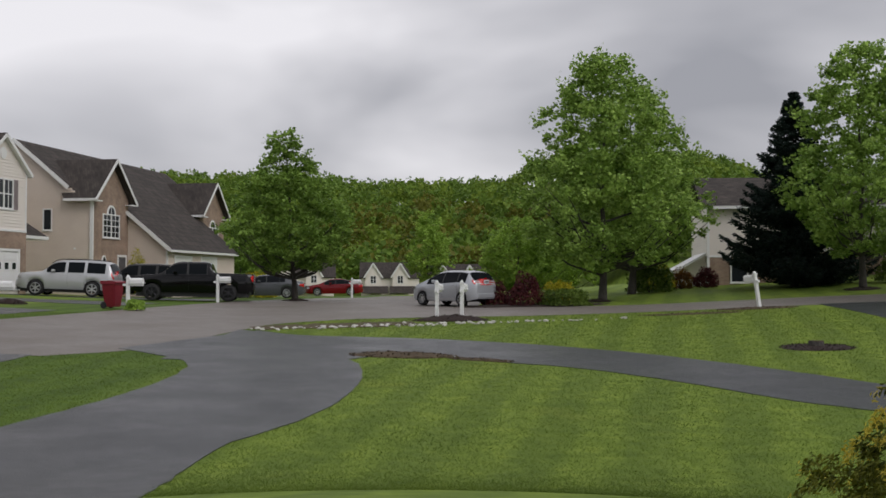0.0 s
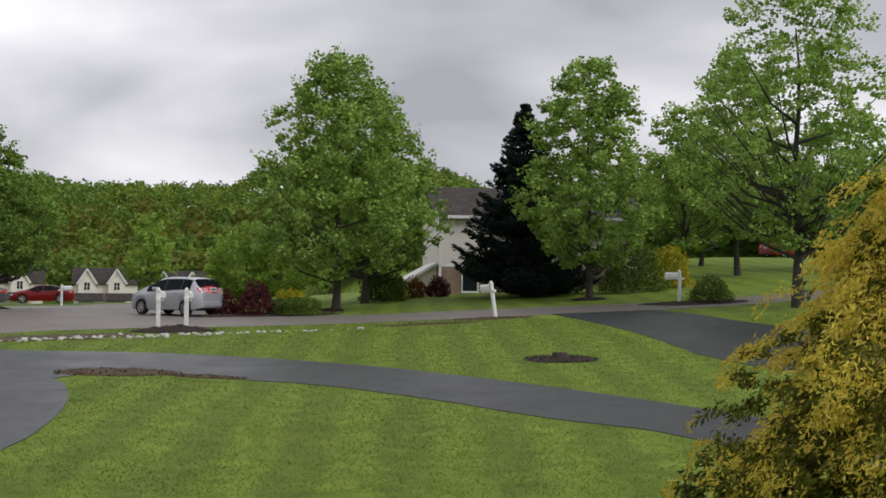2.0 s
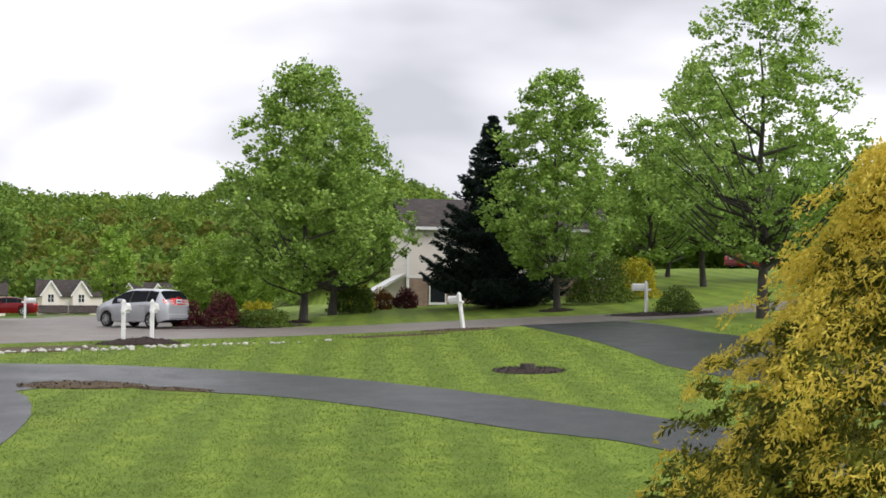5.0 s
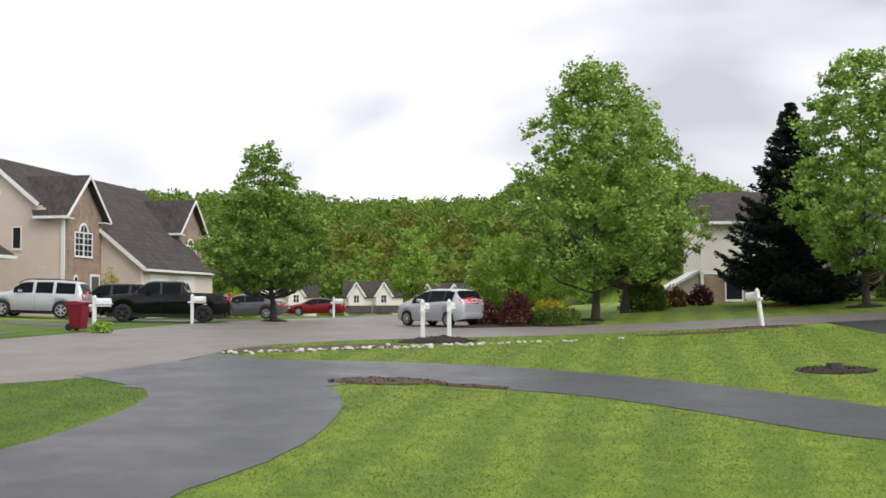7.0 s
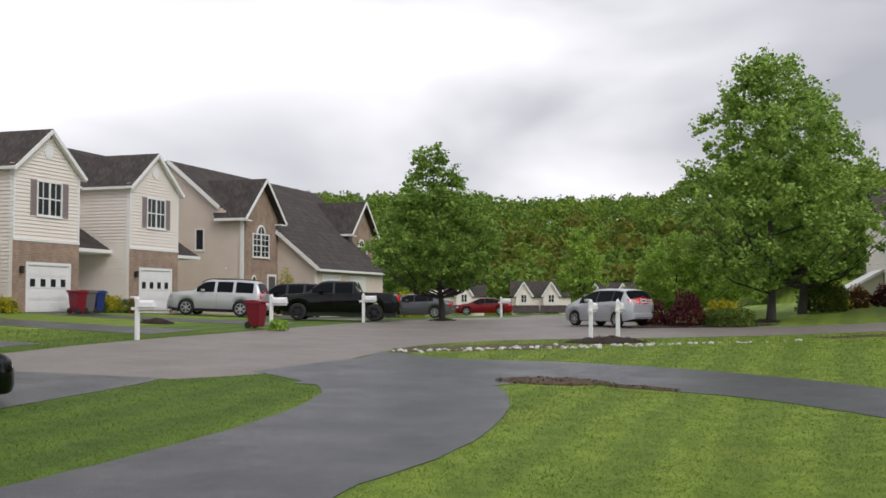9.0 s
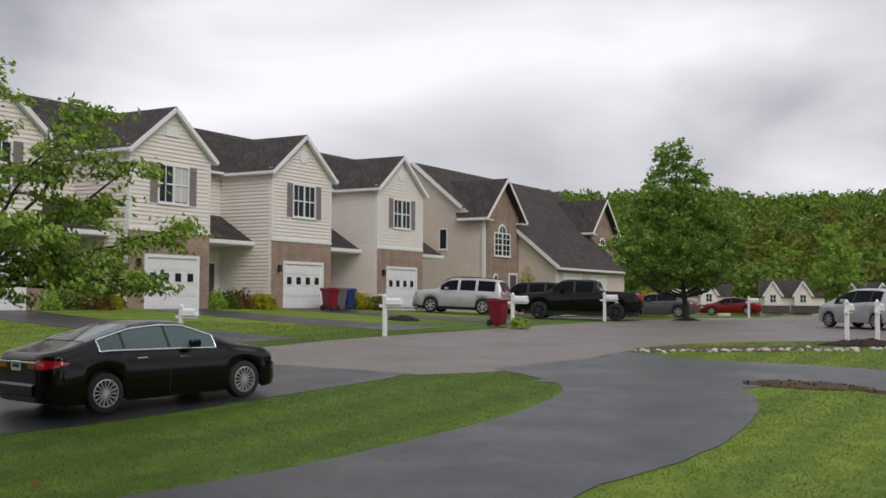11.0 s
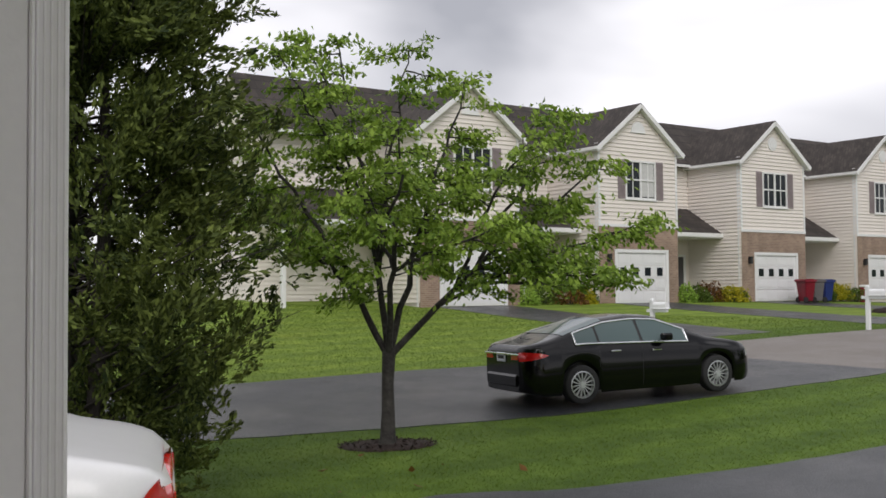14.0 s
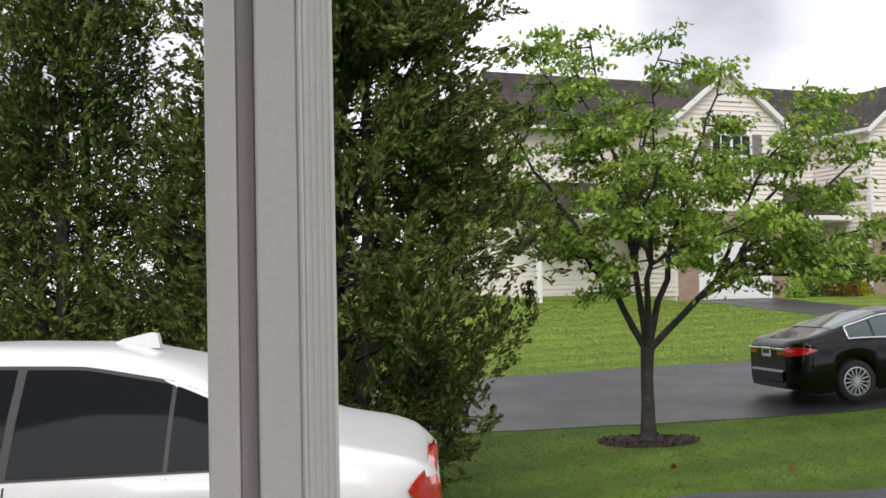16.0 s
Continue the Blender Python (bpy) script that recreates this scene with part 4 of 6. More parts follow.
def broadleaf(seed, name, x, y, height, radius, clear, label, mat, clumps=300, per=70, leaf=0.16, clump=0.42, profile=None, trunk=0.16, lean=(0, 0), limbs=26, inner=0.45, stems=1, group="street trees", z=None):
    """A tree: tapered trunk, rising limbs and a crown of clumped leaves with gaps and an uneven edge."""
    rng = np.random.default_rng(seed)
    z = ground_z(x, y) if z is None else z
    t = thing(name, pose(x, y, z), label, "tree", group)
    profile = profile or (lambda h: np.power(np.clip(h / 0.3, 0, 1), 0.6) * np.power(np.clip(1 - (h - 0.3) / 0.75, 0, 1), 0.75))
    lob = lobed(rng)
    hs = rng.uniform(0.0, 1.0, clumps * 6)
    w = np.array([float(profile(h)) for h in hs])
    keep = rng.uniform(0, 1, len(hs)) < w / w.max()
    hs, w = hs[keep][:clumps], w[keep][:clumps]
    ang = rng.uniform(0, math.tau, len(hs))
    rad = radius * w * lob(ang, hs) * np.power(rng.uniform(0.02, 1, len(hs)), inner)
    c = np.stack([rad * np.cos(ang) + lean[0] * hs, rad * np.sin(ang) + lean[1] * hs, clear + hs * (height - clear)], 1)
    cs = rng.uniform(0.65, 1.25, len(hs)) * clump
    # each clump is a domed spray that points up and outward, so its underside stays open and dark
    out = np.stack([np.cos(ang), np.sin(ang), np.full(len(hs), 0.75) + 1.1 * hs], 1)
    out /= np.linalg.norm(out, axis=1)[:, None]
    d = rng.normal(size=(len(hs) * per, 3))
    d /= np.linalg.norm(d, axis=1)[:, None]
    way = np.repeat(out, per, 0)
    dot = np.sum(d * way, 1)
    d -= way * (np.minimum(dot, 0) * 1.55)[:, None]
    r = np.power(rng.uniform(0.05, 1, len(d)), 0.4) * np.repeat(cs, per)
    pts = np.repeat(c, per, 0) + (d * np.array([1.0, 1.0, 0.6]) + way * np.maximum(dot, 0)[:, None] * 0.9) * r[:, None]
    leaves(rng, "crown", pts, leaf, mat, t, 0.1, 0.36, way * 0.4, flat=0.35)
    bm = bmesh.new()
    top = height * 0.86
    for s in range(stems):
        off = Vector((0.25 * math.cos(s * 2.4), 0.25 * math.sin(s * 2.4), 0)) if stems > 1 else Vector((0, 0, 0))
        axis = [Vector((off.x * 0.3 * k + lean[0] * k * 0.12 + 0.06 * math.sin(k * 1.7 + seed), off.y * 0.3 * k + lean[1] * k * 0.12 + 0.06 * math.cos(k * 2.1 + seed), -0.15 + top * k / 7)) for k in range(8)]
        tube(bm, axis, [trunk * 1.35] + [trunk * (1 - k / 8) for k in range(1, 8)], 9)
    part("trunk", bm, BARK, t)
    bm = bmesh.new()
    order = np.argsort(-rad)[:limbs]
    for k in order:
        e = Vector(c[k])
        base = max(clear * 0.75, e.z - (0.35 + 0.5 * math.hypot(e.x, e.y)))
        b = Vector((lean[0] * base / height, lean[1] * base / height, min(base, top * 0.9)))
        mid = b.lerp(e, 0.5) + Vector((0, 0, -0.12 * (e - b).length))
        tube(bm, [b, mid, e], [trunk * 0.38, trunk * 0.22, 0.012], 5)
    tagged(part("limb_work", bm, BARK, t), kind="stuff")
    return t


def shrub(seed, x, y, w, h, mat, label, n=900, leaf=0.09, name="shrub", group="", z=None):
    """A low rounded bush of many leaves on a few stems."""
    rng = np.random.default_rng(seed)
    n = int(n * 1.8)
    t = thing(name, pose(x, y, ground_z(x, y) if z is None else z), label, "shrub", group)
    d = rng.normal(size=(n, 3))
    d /= np.linalg.norm(d, axis=1)[:, None]
    d[:, 2] = np.abs(d[:, 2]) * 1.0
    lump = 1 + 0.16 * np.sin(d[:, 0] * 5 + seed) * np.sin(d[:, 1] * 6 + 2 * seed) + 0.1 * np.sin(d[:, 2] * 9 + seed)
    r = np.power(rng.uniform(0.12, 1, n), 0.3) * lump
    pts = d * r[:, None] * np.array([w / 2, w / 2, h]) + np.array([0, 0, 0.04])
    leaves(rng, "foliage", pts, leaf, mat, t, 0.0)
    bm = bmesh.new()
    for k in range(6):
        a = k * 1.05 + seed
        tube(bm, [(0.05 * math.cos(a), 0.05 * math.sin(a), -0.05), (w * 0.16 * math.cos(a), w * 0.16 * math.sin(a), h * 0.4), (w * 0.3 * math.cos(a), w * 0.3 * math.sin(a), h * 0.75)], [0.03, 0.02, 0.006], 5)
    part("stem_clump", bm, BARK, t)
    return t


# the large trees along the street
maple_shape = lambda h: float(np.power(np.clip((h + 0.06) / 0.3, 0, 1), 0.55) * np.power(np.clip(1 - max(0, h - 0.25) / 0.78, 0, 1), 0.5))
broadleaf(11, "maple_tree", 6.75, 46.3, 10.8, 3.5, 1.4, "tall full maple with bright green spring leaves by the street", MAPLE, 420, 80, 0.19, 0.5, maple_shape, 0.17)
broadleaf(12, "maple_tree", 9.2, 53.5, 10.6, 3.6, 1.6, "full green maple standing behind a taller one", MAPLE, 330, 70, 0.2, 0.5, maple_shape, 0.19)
broadleaf(13, "maple_tree", -8.13, 53.7, 8.6, 3.35, 1.5, "rounded green street tree with a slim pointed top", MAPLE_DARK, 360, 75, 0.18, 0.42, lambda h: float(np.power(np.clip((h + 0.08) / 0.28, 0, 1), 0.6) * np.power(np.clip(1 - max(0, h - 0.2) / 0.84, 0, 1), 0.85)), 0.15, lean=(-0.5, 0))
broadleaf(14, "maple_tree", 18.3, 46.5, 11.0, 3.15, 1.5, "green maple with upright limbs on the far lawn", MAPLE, 380, 75, 0.19, 0.46, maple_shape, 0.15)
broadleaf(15, "maple_tree", 26.6, 53.8, 9.5, 2.6, 1.7, "slender green maple on the rising lawn", MAPLE, 240, 60, 0.2, 0.45, maple_shape, 0.15)
broadleaf(16, "maple_tree", 30.5, 55.0, 12.6, 3.6, 2.0, "green maple on the rising lawn beside the road", MAPLE, 320, 60, 0.2, 0.48, maple_shape, 0.16)
broadleaf(17, "maple_tree", 22.6, 36.2, 12.4, 4.4, 2.2, "large airy maple with dark limbs showing through pale leaves", MAPLE, 430, 62, 0.17, 0.48, maple_shape, 0.2, limbs=60, inner=0.55)
broadleaf(18, "young_tree", -1.8, 76.0, 5.9, 1.6, 1.2, "young light green tree at the end of the street", LIGHT, 150, 60, 0.18, 0.34, maple_shape, 0.08, limbs=14)
broadleaf(19, "young_tree", 3.6, 58.0, 4.2, 2.6, 0.3, "broad pale green bushy tree behind the parked hatchback", LIGHT, 200, 60, 0.17, 0.4, maple_shape, 0.08, limbs=14)
broadleaf(20, "young_tree", 6.4, 64.0, 4.0, 2.4, 0.3, "broad pale green bushy tree behind the maples", LIGHT, 160, 60, 0.17, 0.4, maple_shape, 0.08, limbs=14)
broadleaf(21, "young_tree", -19.5, 97.0, 6.2, 3.0, 1.2, "green tree beside the far end of the street", MAPLE_DARK, 160, 60, 0.24, 0.5, maple_shape, 0.1, limbs=14)
for k, (bx, by, bh) in enumerate(((38.0, 58.0, 8.5), (35.0, 68.0, 9.5), (22.0, 66.0, 8.0), (28.0, 72.0, 9.0), (44.0, 52.0, 9.0))):
    broadleaf(30 + k, "background_tree", bx, by, bh, 3.4, 1.2, "green tree behind the lawns", MAPLE_DARK, 150, 60, 0.26, 0.55, maple_shape, 0.15, limbs=12, group="background trees")


def spruce(seed, x, y, height, radius, label, z=None):
    """A conifer: whorls of drooping boughs, each set with dark needle sprays."""
    rng = np.random.default_rng(seed)
    t = thing("spruce_tree", pose(x, y, ground_z(x, y) if z is None else z), label, "tree")
    bm = bmesh.new()
    tube(bm, [(0, 0, -0.1), (0, 0, height * 0.5), (0, 0, height)], [0.2, 0.11, 0.01], 8)
    part("trunk", bm, BARK, t)
    pts, ways, bm = [], [], bmesh.new()
    h = 0.3
    while h < height - 0.12:
        f = 1 - h / height
        n = 6 + int(7 * f)
        for k in range(n):
            a = rng.uniform(0, math.tau)
            ln = radius * (f ** 0.92) * rng.uniform(0.62, 1.15) + 0.1
            d = np.array([math.cos(a), math.sin(a), 0])
            tip = d * ln + np.array([0, 0, h + 0.16 * ln + 0.1])
            tube(bm, [(0, 0, h + 0.1), tuple((d * ln * 0.5 + np.array([0, 0, h - 0.04]))), tuple(tip)], [0.03 * f + 0.01, 0.015, 0.004], 4)
            m = int(20 + 85 * ln)
            s = np.power(rng.uniform(0.02, 1, m), 0.7)
            w = 0.10 + 0.17 * ln * np.sin(np.clip(s, 0, 1) * math.pi * 0.85)
            side = np.array([-d[1], d[0], 0])
            off = rng.uniform(-1, 1, m)
            p = d[None] * (s * ln)[:, None] + side[None] * (off * w)[:, None]
            p[:, 2] += h + 0.08 - 0.22 * ln * s * (1 - s) + 0.16 * ln * s * s * s - 0.06 * np.abs(off) + rng.normal(size=m) * 0.05
            pts.append(p)
            ways.append(d[None] * 0.8 + side[None] * off[:, None] * 0.8)
        h += 0.17 + 0.11 * f
    tagged(part("bough_work", bm, BARK, t), kind="stuff")
    leaves(rng, "needles", np.concatenate(pts), 0.2, SPRUCE, t, 0.05, 0.2, np.concatenate(ways))
    return t


spruce(41, 17.2, 52.6, 9.9, 3.9, "tall dark blue-green spruce reaching to the ground")


def cedar(seed, x, y, height, radius, label, sprays=15000, stems=3):
    """A shaggy juniper: several stems and upswept boughs ending in tufted sprays."""
    rng = np.random.default_rng(seed)
    t = thing("cedar_tree", pose(x, y, ground_z(x, y)), label, "tree", "cedars by the drive")
    bm = bmesh.new()
    for k in range(stems):
        a = k * 2.2 + seed
        tube(bm, [(0.12 * math.cos(a), 0.12 * math.sin(a), -0.1), (0.3 * math.cos(a), 0.3 * math.sin(a), height * 0.4), (0.25 * math.cos(a), 0.25 * math.sin(a), height * 0.9)], [0.11, 0.07, 0.01], 7)
    part("trunk", bm, BARK, t)
    bm = bmesh.new()
    pts, ways = [], []
    n = 330
    per = sprays // n
    for k in range(n):
        f = rng.uniform(0.0, 1.0) ** 0.85
        h = 0.35 + f * (height - 0.6)
        env = radius * (min(1, (f + 0.05) / 0.32) ** 0.7) * (1 - f * 0.72) ** 0.75
        a = rng.uniform(0, math.tau)
        ln = env * rng.uniform(0.55, 1.12)
        up = rng.uniform(0.15, 0.6)
        d = np.array([math.cos(a), math.sin(a), up])
        base = np.array([0, 0, max(0.2, h - 0.4 * ln)])
        tip = base + d * ln
        tube(bm, [tuple(base), tuple(base + d * ln * 0.5 + np.array([0, 0, -0.06])), tuple(tip)], [0.022, 0.012, 0.003], 4)
        tufts = 15
        ts = np.power(rng.uniform(0.1, 1.0, tufts), 0.6)
        tb = base[None] + d[None] * (ts * ln)[:, None] + rng.normal(size=(tufts, 3)) * (0.08 + 0.16 * ts)[:, None]
        tw = d[None] * 0.55 + rng.normal(size=(tufts, 3)) * 0.5 + np.array([0, 0, 0.35])
        tw /= np.linalg.norm(tw, axis=1)[:, None]
        pick = rng.integers(0, tufts, per)
        along = rng.uniform(0, 1, per)
        p = tb[pick] + tw[pick] * (along * 0.36)[:, None] + rng.normal(size=(per, 3)) * (0.048 * (1.1 - along * 0.85))[:, None]
        pts.append(p)
        ways.append(tw[pick])
    tagged(part("bough_work", bm, BARK, t), kind="stuff")
    leaves(rng, "sprays", np.concatenate(pts), 0.088, CEDAR, t, 0.0, 0.2, np.concatenate(ways))
    return t


cedar(51, -10.95, 5.3, 8.6, 2.65, "shaggy dark green cedar beside the driveway", 210000)
cedar(52, -12.6, 2.6, 8.0, 2.0, "tall dark cedar with a thin open crown", 62000)
cedar(53, -13.6, 0.2, 5.0, 2.4, "dark green cedar at the end of the lawn", 26000)
cedar(54, -20.5, 7.0, 5.6, 3.0, "dark green cedar beyond the neighbouring driveway", 22000)
cedar(55, -21.5, 3.0, 5.6, 3.2, "broad dark cedar beyond the neighbouring driveway", 22000)
cedar(56, -17.0, -2.2, 5.2, 3.0, "dense dark cedar behind the white sedan", 22000)


def dogwood():
    """Small lawn tree: a forked spotted trunk, rising limbs, flat tiers of side branches and hanging leaves."""
    rng = np.random.default_rng(61)
    x, y = -11.9, 10.5
    t = thing("dogwood_tree", pose(x, y, ground_z(x, y)), "small spreading dogwood with bright leaves on dark layered branches", "tree")
    u, v = Vector((0.661, 0.75, 0.0)), Vector((-0.75, 0.661, 0.0))
    bm, fine = bmesh.new(), bmesh.new()
    tube(bm, [(0, 0, -0.1), (0.02, 0.0, 0.12), (0.03, 0.0, 0.5), (0.0, 0.02, 0.9), (0.02, 0.03, 1.35)], [0.17, 0.115, 0.095, 0.088, 0.1], 10)
    points, ways = [], []

    def twig(p, d, ln):
        d = Vector(d).normalized()
        q = Vector(p)
        pts = [q.copy()]
        for i in range(3):
            d = (d + Vector(rng.normal(size=3)) * 0.16 + Vector((0, 0, -0.05))).normalized()
            q = q + d * (ln / 3)
            pts.append(q.copy())
        tube(fine, pts, [0.007, 0.005, 0.004, 0.003], 4)
        for i in range(24):
            f = rng.uniform(0.15, 1.08) * 3
            k = min(2, int(f))
            points.append(np.array(pts[k].lerp(pts[k + 1], f - k)) + rng.normal(size=3) * np.array([0.085, 0.085, 0.045]))
            ways.append(np.array(d) + rng.normal(size=3) * 0.5)

    fork = Vector((0.02, 0.03, 1.28))
    main = ((-2.1, 0.3, 4.9), (-0.7, 0.8, 6.1), (1.2, 0.9, 5.4), (3.2, 0.4, 4.1), (0.2, -1.7, 4.3))
    side = ((-1.5, -0.9, 5.6), (0.35, -0.3, 5.8), (2.1, -0.7, 4.6), (2.7, 0.9, 2.6), (-1.8, -0.7, 3.4), (0.1, 1.9, 4.8), (1.7, -1.4, 3.1), (3.8, 0.1, 3.2), (3.3, -0.7, 2.4), (-0.3, -0.8, 3.7), (-2.3, 0.9, 3.9), (1.1, 0.3, 4.1), (2.8, 0.5, 4.9), (-1.1, 0.1, 5.9))
    stems = []
    for a, b, z in main + side:
        e = u * a + v * b + Vector((0, 0, z))
        root = fork
        if len(stems) >= len(main):
            near = min(stems[:len(main)], key=lambda q: (q[7] - e).length)
            root = near[3 + len(stems) % 3]
        mid = root.lerp(e, 0.5) + Vector((0, 0, 0.07 * (e - root).length)) - (e - root) * 0.06
        pts = []
        for i in range(13):
            f = i / 12
            wob = Vector(rng.normal(size=3)) * 0.035 * min(1, f * 4)
            pts.append(root * (1 - f) ** 2 + mid * 2 * f * (1 - f) + e * f * f + wob)
        stems.append(pts)
        for k in range(5):
            turn = rng.uniform(0, math.tau)
            twig(pts[12], (math.cos(turn), math.sin(turn), rng.uniform(-0.1, 0.3)), rng.uniform(0.25, 0.45))
        ln = (e - root).length
        tube(bm, pts, [(0.052 if root is fork else 0.03) * (1 - 0.86 * i / 12) + 0.004 for i in range(13)], 7)
        n = int(ln * 3.3)
        for k in range(n):
            f = 0.3 + 0.7 * (k + rng.uniform(0, 0.7)) / n
            i = min(11, int(f * 12))
            p = pts[i].lerp(pts[i + 1], min(1.0, f * 12 - i))
            d = pts[i + 1] - pts[i]
            lean = math.atan2(d.y, d.x) + (1 if k % 2 else -1) * rng.uniform(0.5, 1.5)
            way = Vector((math.cos(lean), math.sin(lean), rng.uniform(0.0, 0.3)))
            reach = rng.uniform(0.45, 1.05) * (1.15 - 0.55 * f)
            q, br = p.copy(), [p.copy()]
            for j in range(4):
                way = (way + Vector(rng.normal(size=3)) * 0.12 + Vector((0, 0, -0.06))).normalized()
                q = q + way * (reach / 4)
                br.append(q.copy())
            tube(bm, br, [0.016, 0.012, 0.009, 0.007, 0.004], 5)
            for j in range(int(reach * 10)):
                g = rng.uniform(0.15, 1.0) * 4
                i2 = min(3, int(g))
                turn = math.atan2(way.y, way.x) + (1 if j % 2 else -1) * rng.uniform(0.3, 1.2)
                twig(br[i2].lerp(br[i2 + 1], g - i2), (math.cos(turn), math.sin(turn), rng.uniform(-0.15, 0.2)), rng.uniform(0.22, 0.5))
    part("trunk", bm, BARK_MOTTLED, t, "mottled dark trunk and main branches")
    tagged(part("fine_branching", fine, BARK, t), kind="stuff")
    leaves(rng, "foliage", np.array(points), 0.105, DOGWOOD, t, 0.45, 0.27, np.array(ways) * 0.5, flat=0.4)
    return t


dogwood()


def gold_cypress():
    """The yellow cypress by the porch: a broad cone of drooping thready sprays, darker inside."""
    rng = np.random.default_rng(71)
    x, y = 5.75, 6.2
    z = ground_z(x, y)
    t = thing("gold_cypress", pose(x, y, z), "large golden-yellow threadleaf cypress bush beside the porch", "shrub")
    height, radius = 3.75, 2.25
    bm = bmesh.new()
    tube(bm, [(0, 0, -0.1), (0, 0, 1.4), (0, 0, 2.9)], [0.12, 0.08, 0.02], 8)
    part("stem", bm, BARK, t)
    n = 1900
    a = rng.uniform(0, math.tau, n)
    f = np.power(rng.uniform(0, 1, n), 1.2)
    bump = 1 + 0.14 * np.sin(3 * a + 5 * f) + 0.13 * np.sin(5 * a - 9 * f + 1) + 0.12 * np.sin(9 * a + 17 * f)
    env = radius * np.power(np.clip((f + 0.25) / 0.4, 0, 1), 0.5) * np.power(np.clip(1 - f, 0, 1), 0.6) * bump + 0.15
    depth = np.power(rng.uniform(0.1, 1, n), 0.3)
    out = np.stack([np.cos(a), np.sin(a), np.zeros(n)], 1)
    base = out * (env * depth)[:, None]
    base[:, 2] = 0.05 + f * (height - 0.3)
    per = 115
    s = rng.uniform(0, 1, (n, per))
    ln = rng.uniform(0.32, 0.62, n)[:, None]
    side = np.stack([-np.sin(a), np.cos(a), np.zeros(n)], 1)
    spread = rng.normal(size=(n, per)) * 0.075
    p = base[:, None] + out[:, None] * (s * ln * 0.75)[..., None] + side[:, None] * spread[..., None]
    p[..., 2] += 0.18 * s - 0.42 * s * s * ln * 1.4 - np.abs(spread) * 0.35 + rng.normal(size=(n, per)) * 0.03
    way = np.repeat((out * 0.8 + np.array([0, 0, -0.55]))[:, None], per, 1) + side[:, None] * (spread * 5)[..., None]
    # golden tips, most of them high up and outside; below and within, greener growth with shade darkened into its
    # colour
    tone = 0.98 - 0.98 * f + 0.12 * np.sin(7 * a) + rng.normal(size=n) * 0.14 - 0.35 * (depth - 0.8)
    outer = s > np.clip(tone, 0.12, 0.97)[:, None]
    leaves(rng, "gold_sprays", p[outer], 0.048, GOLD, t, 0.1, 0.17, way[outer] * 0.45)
    leaves(rng, "inner_sprays", p[~outer], 0.07, GOLD_IN_SHADED, t, 0.1, 0.16, way[~outer] * 0.45)
    return t


gold_cypress()

# shrubs by the street and before the houses
shrub(81, 3.15, 44.0, 1.7, 1.25, PURPLE, "round dark purple barberry shrub in the street bed", 1800, 0.1)
shrub(82, 1.9, 44.6, 1.2, 0.9, PURPLE, "small purple barberry shrub in the street bed", 900, 0.1)
shrub(83, 4.6, 44.4, 1.5, 1.0, YELLOW, "round yellow-green shrub in the street bed", 1500, 0.1)
shrub(84, 4.75, 43.5, 2.2, 0.75, OLIVE, "low tufted grey-green plants edging the street bed", 1800, 0.1)
shrub(85, 12.6, 57.8, 1.4, 1.2, RUST, "rust-red shrub by the basement wall", 900, 0.12)
shrub(86, 13.9, 57.6, 1.4, 1.1, PURPLE, "dark red shrub under the basement window", 900, 0.12)
shrub(87, 11.4, 57.5, 1.6, 1.4, YELLOW, "yellow shrub at the corner of the house", 900, 0.12)
shrub(88, 21.3, 40.6, 1.7, 1.0, OLIVE, "dark green rounded shrub beside the white mailbox", 1500, 0.09)
shrub(89, 22.0, 50.0, 3.2, 2.6, OLIVE, "dense olive-green bush under the maples", 2600, 0.14)
shrub(90, 24.5, 51.5, 2.8, 2.2, YELLOW, "tall yellow-green bush under the maples", 2000, 0.14)
shrub(91, 10.4, 55.0, 2.6, 1.8, OLIVE, "dark bush in the shade of the maples", 2000, 0.14)
k = 0
for i in range(-1, 3):
    for dx, mat, hh, lab in ((5.1, LIGHT, 0.8, "light green shrub by a townhouse entrance"), (6.2, OLIVE, 0.7, "green shrub by a townhouse entrance"), (7.2, RUST if i < 1 else YELLOW, 0.85, "rust and yellow shrub by a townhouse entrance"), (8.1, YELLOW, 0.75, "yellow-green shrub by a townhouse entrance"), (8.6, OLIVE, 0.6, "low green shrub beside a garage")):
        q = ROW @ Vector((8.906 * i + dx, 0.2 + 0.3 * math.sin(k * 2.1), 0))
        shrub(100 + k, q.x, q.y, 1.3 + 0.3 * math.sin(k), hh, mat, lab, 700, 0.1, group="entrance shrubs", z=q.z - 0.05)
        k += 1
shrub(130, -15.2, 82.0, 3.4, 1.9, YELLOW, "bright yellow shrub beyond the parked cars", 1600, 0.16)
q = ROW @ Vector((32.2, -2.0, 0))
shrub(131, q.x, q.y, 1.7, 2.4, YELLOW, "bright yellow shrub before the brick gable", 1100, 0.12, z=1.4)


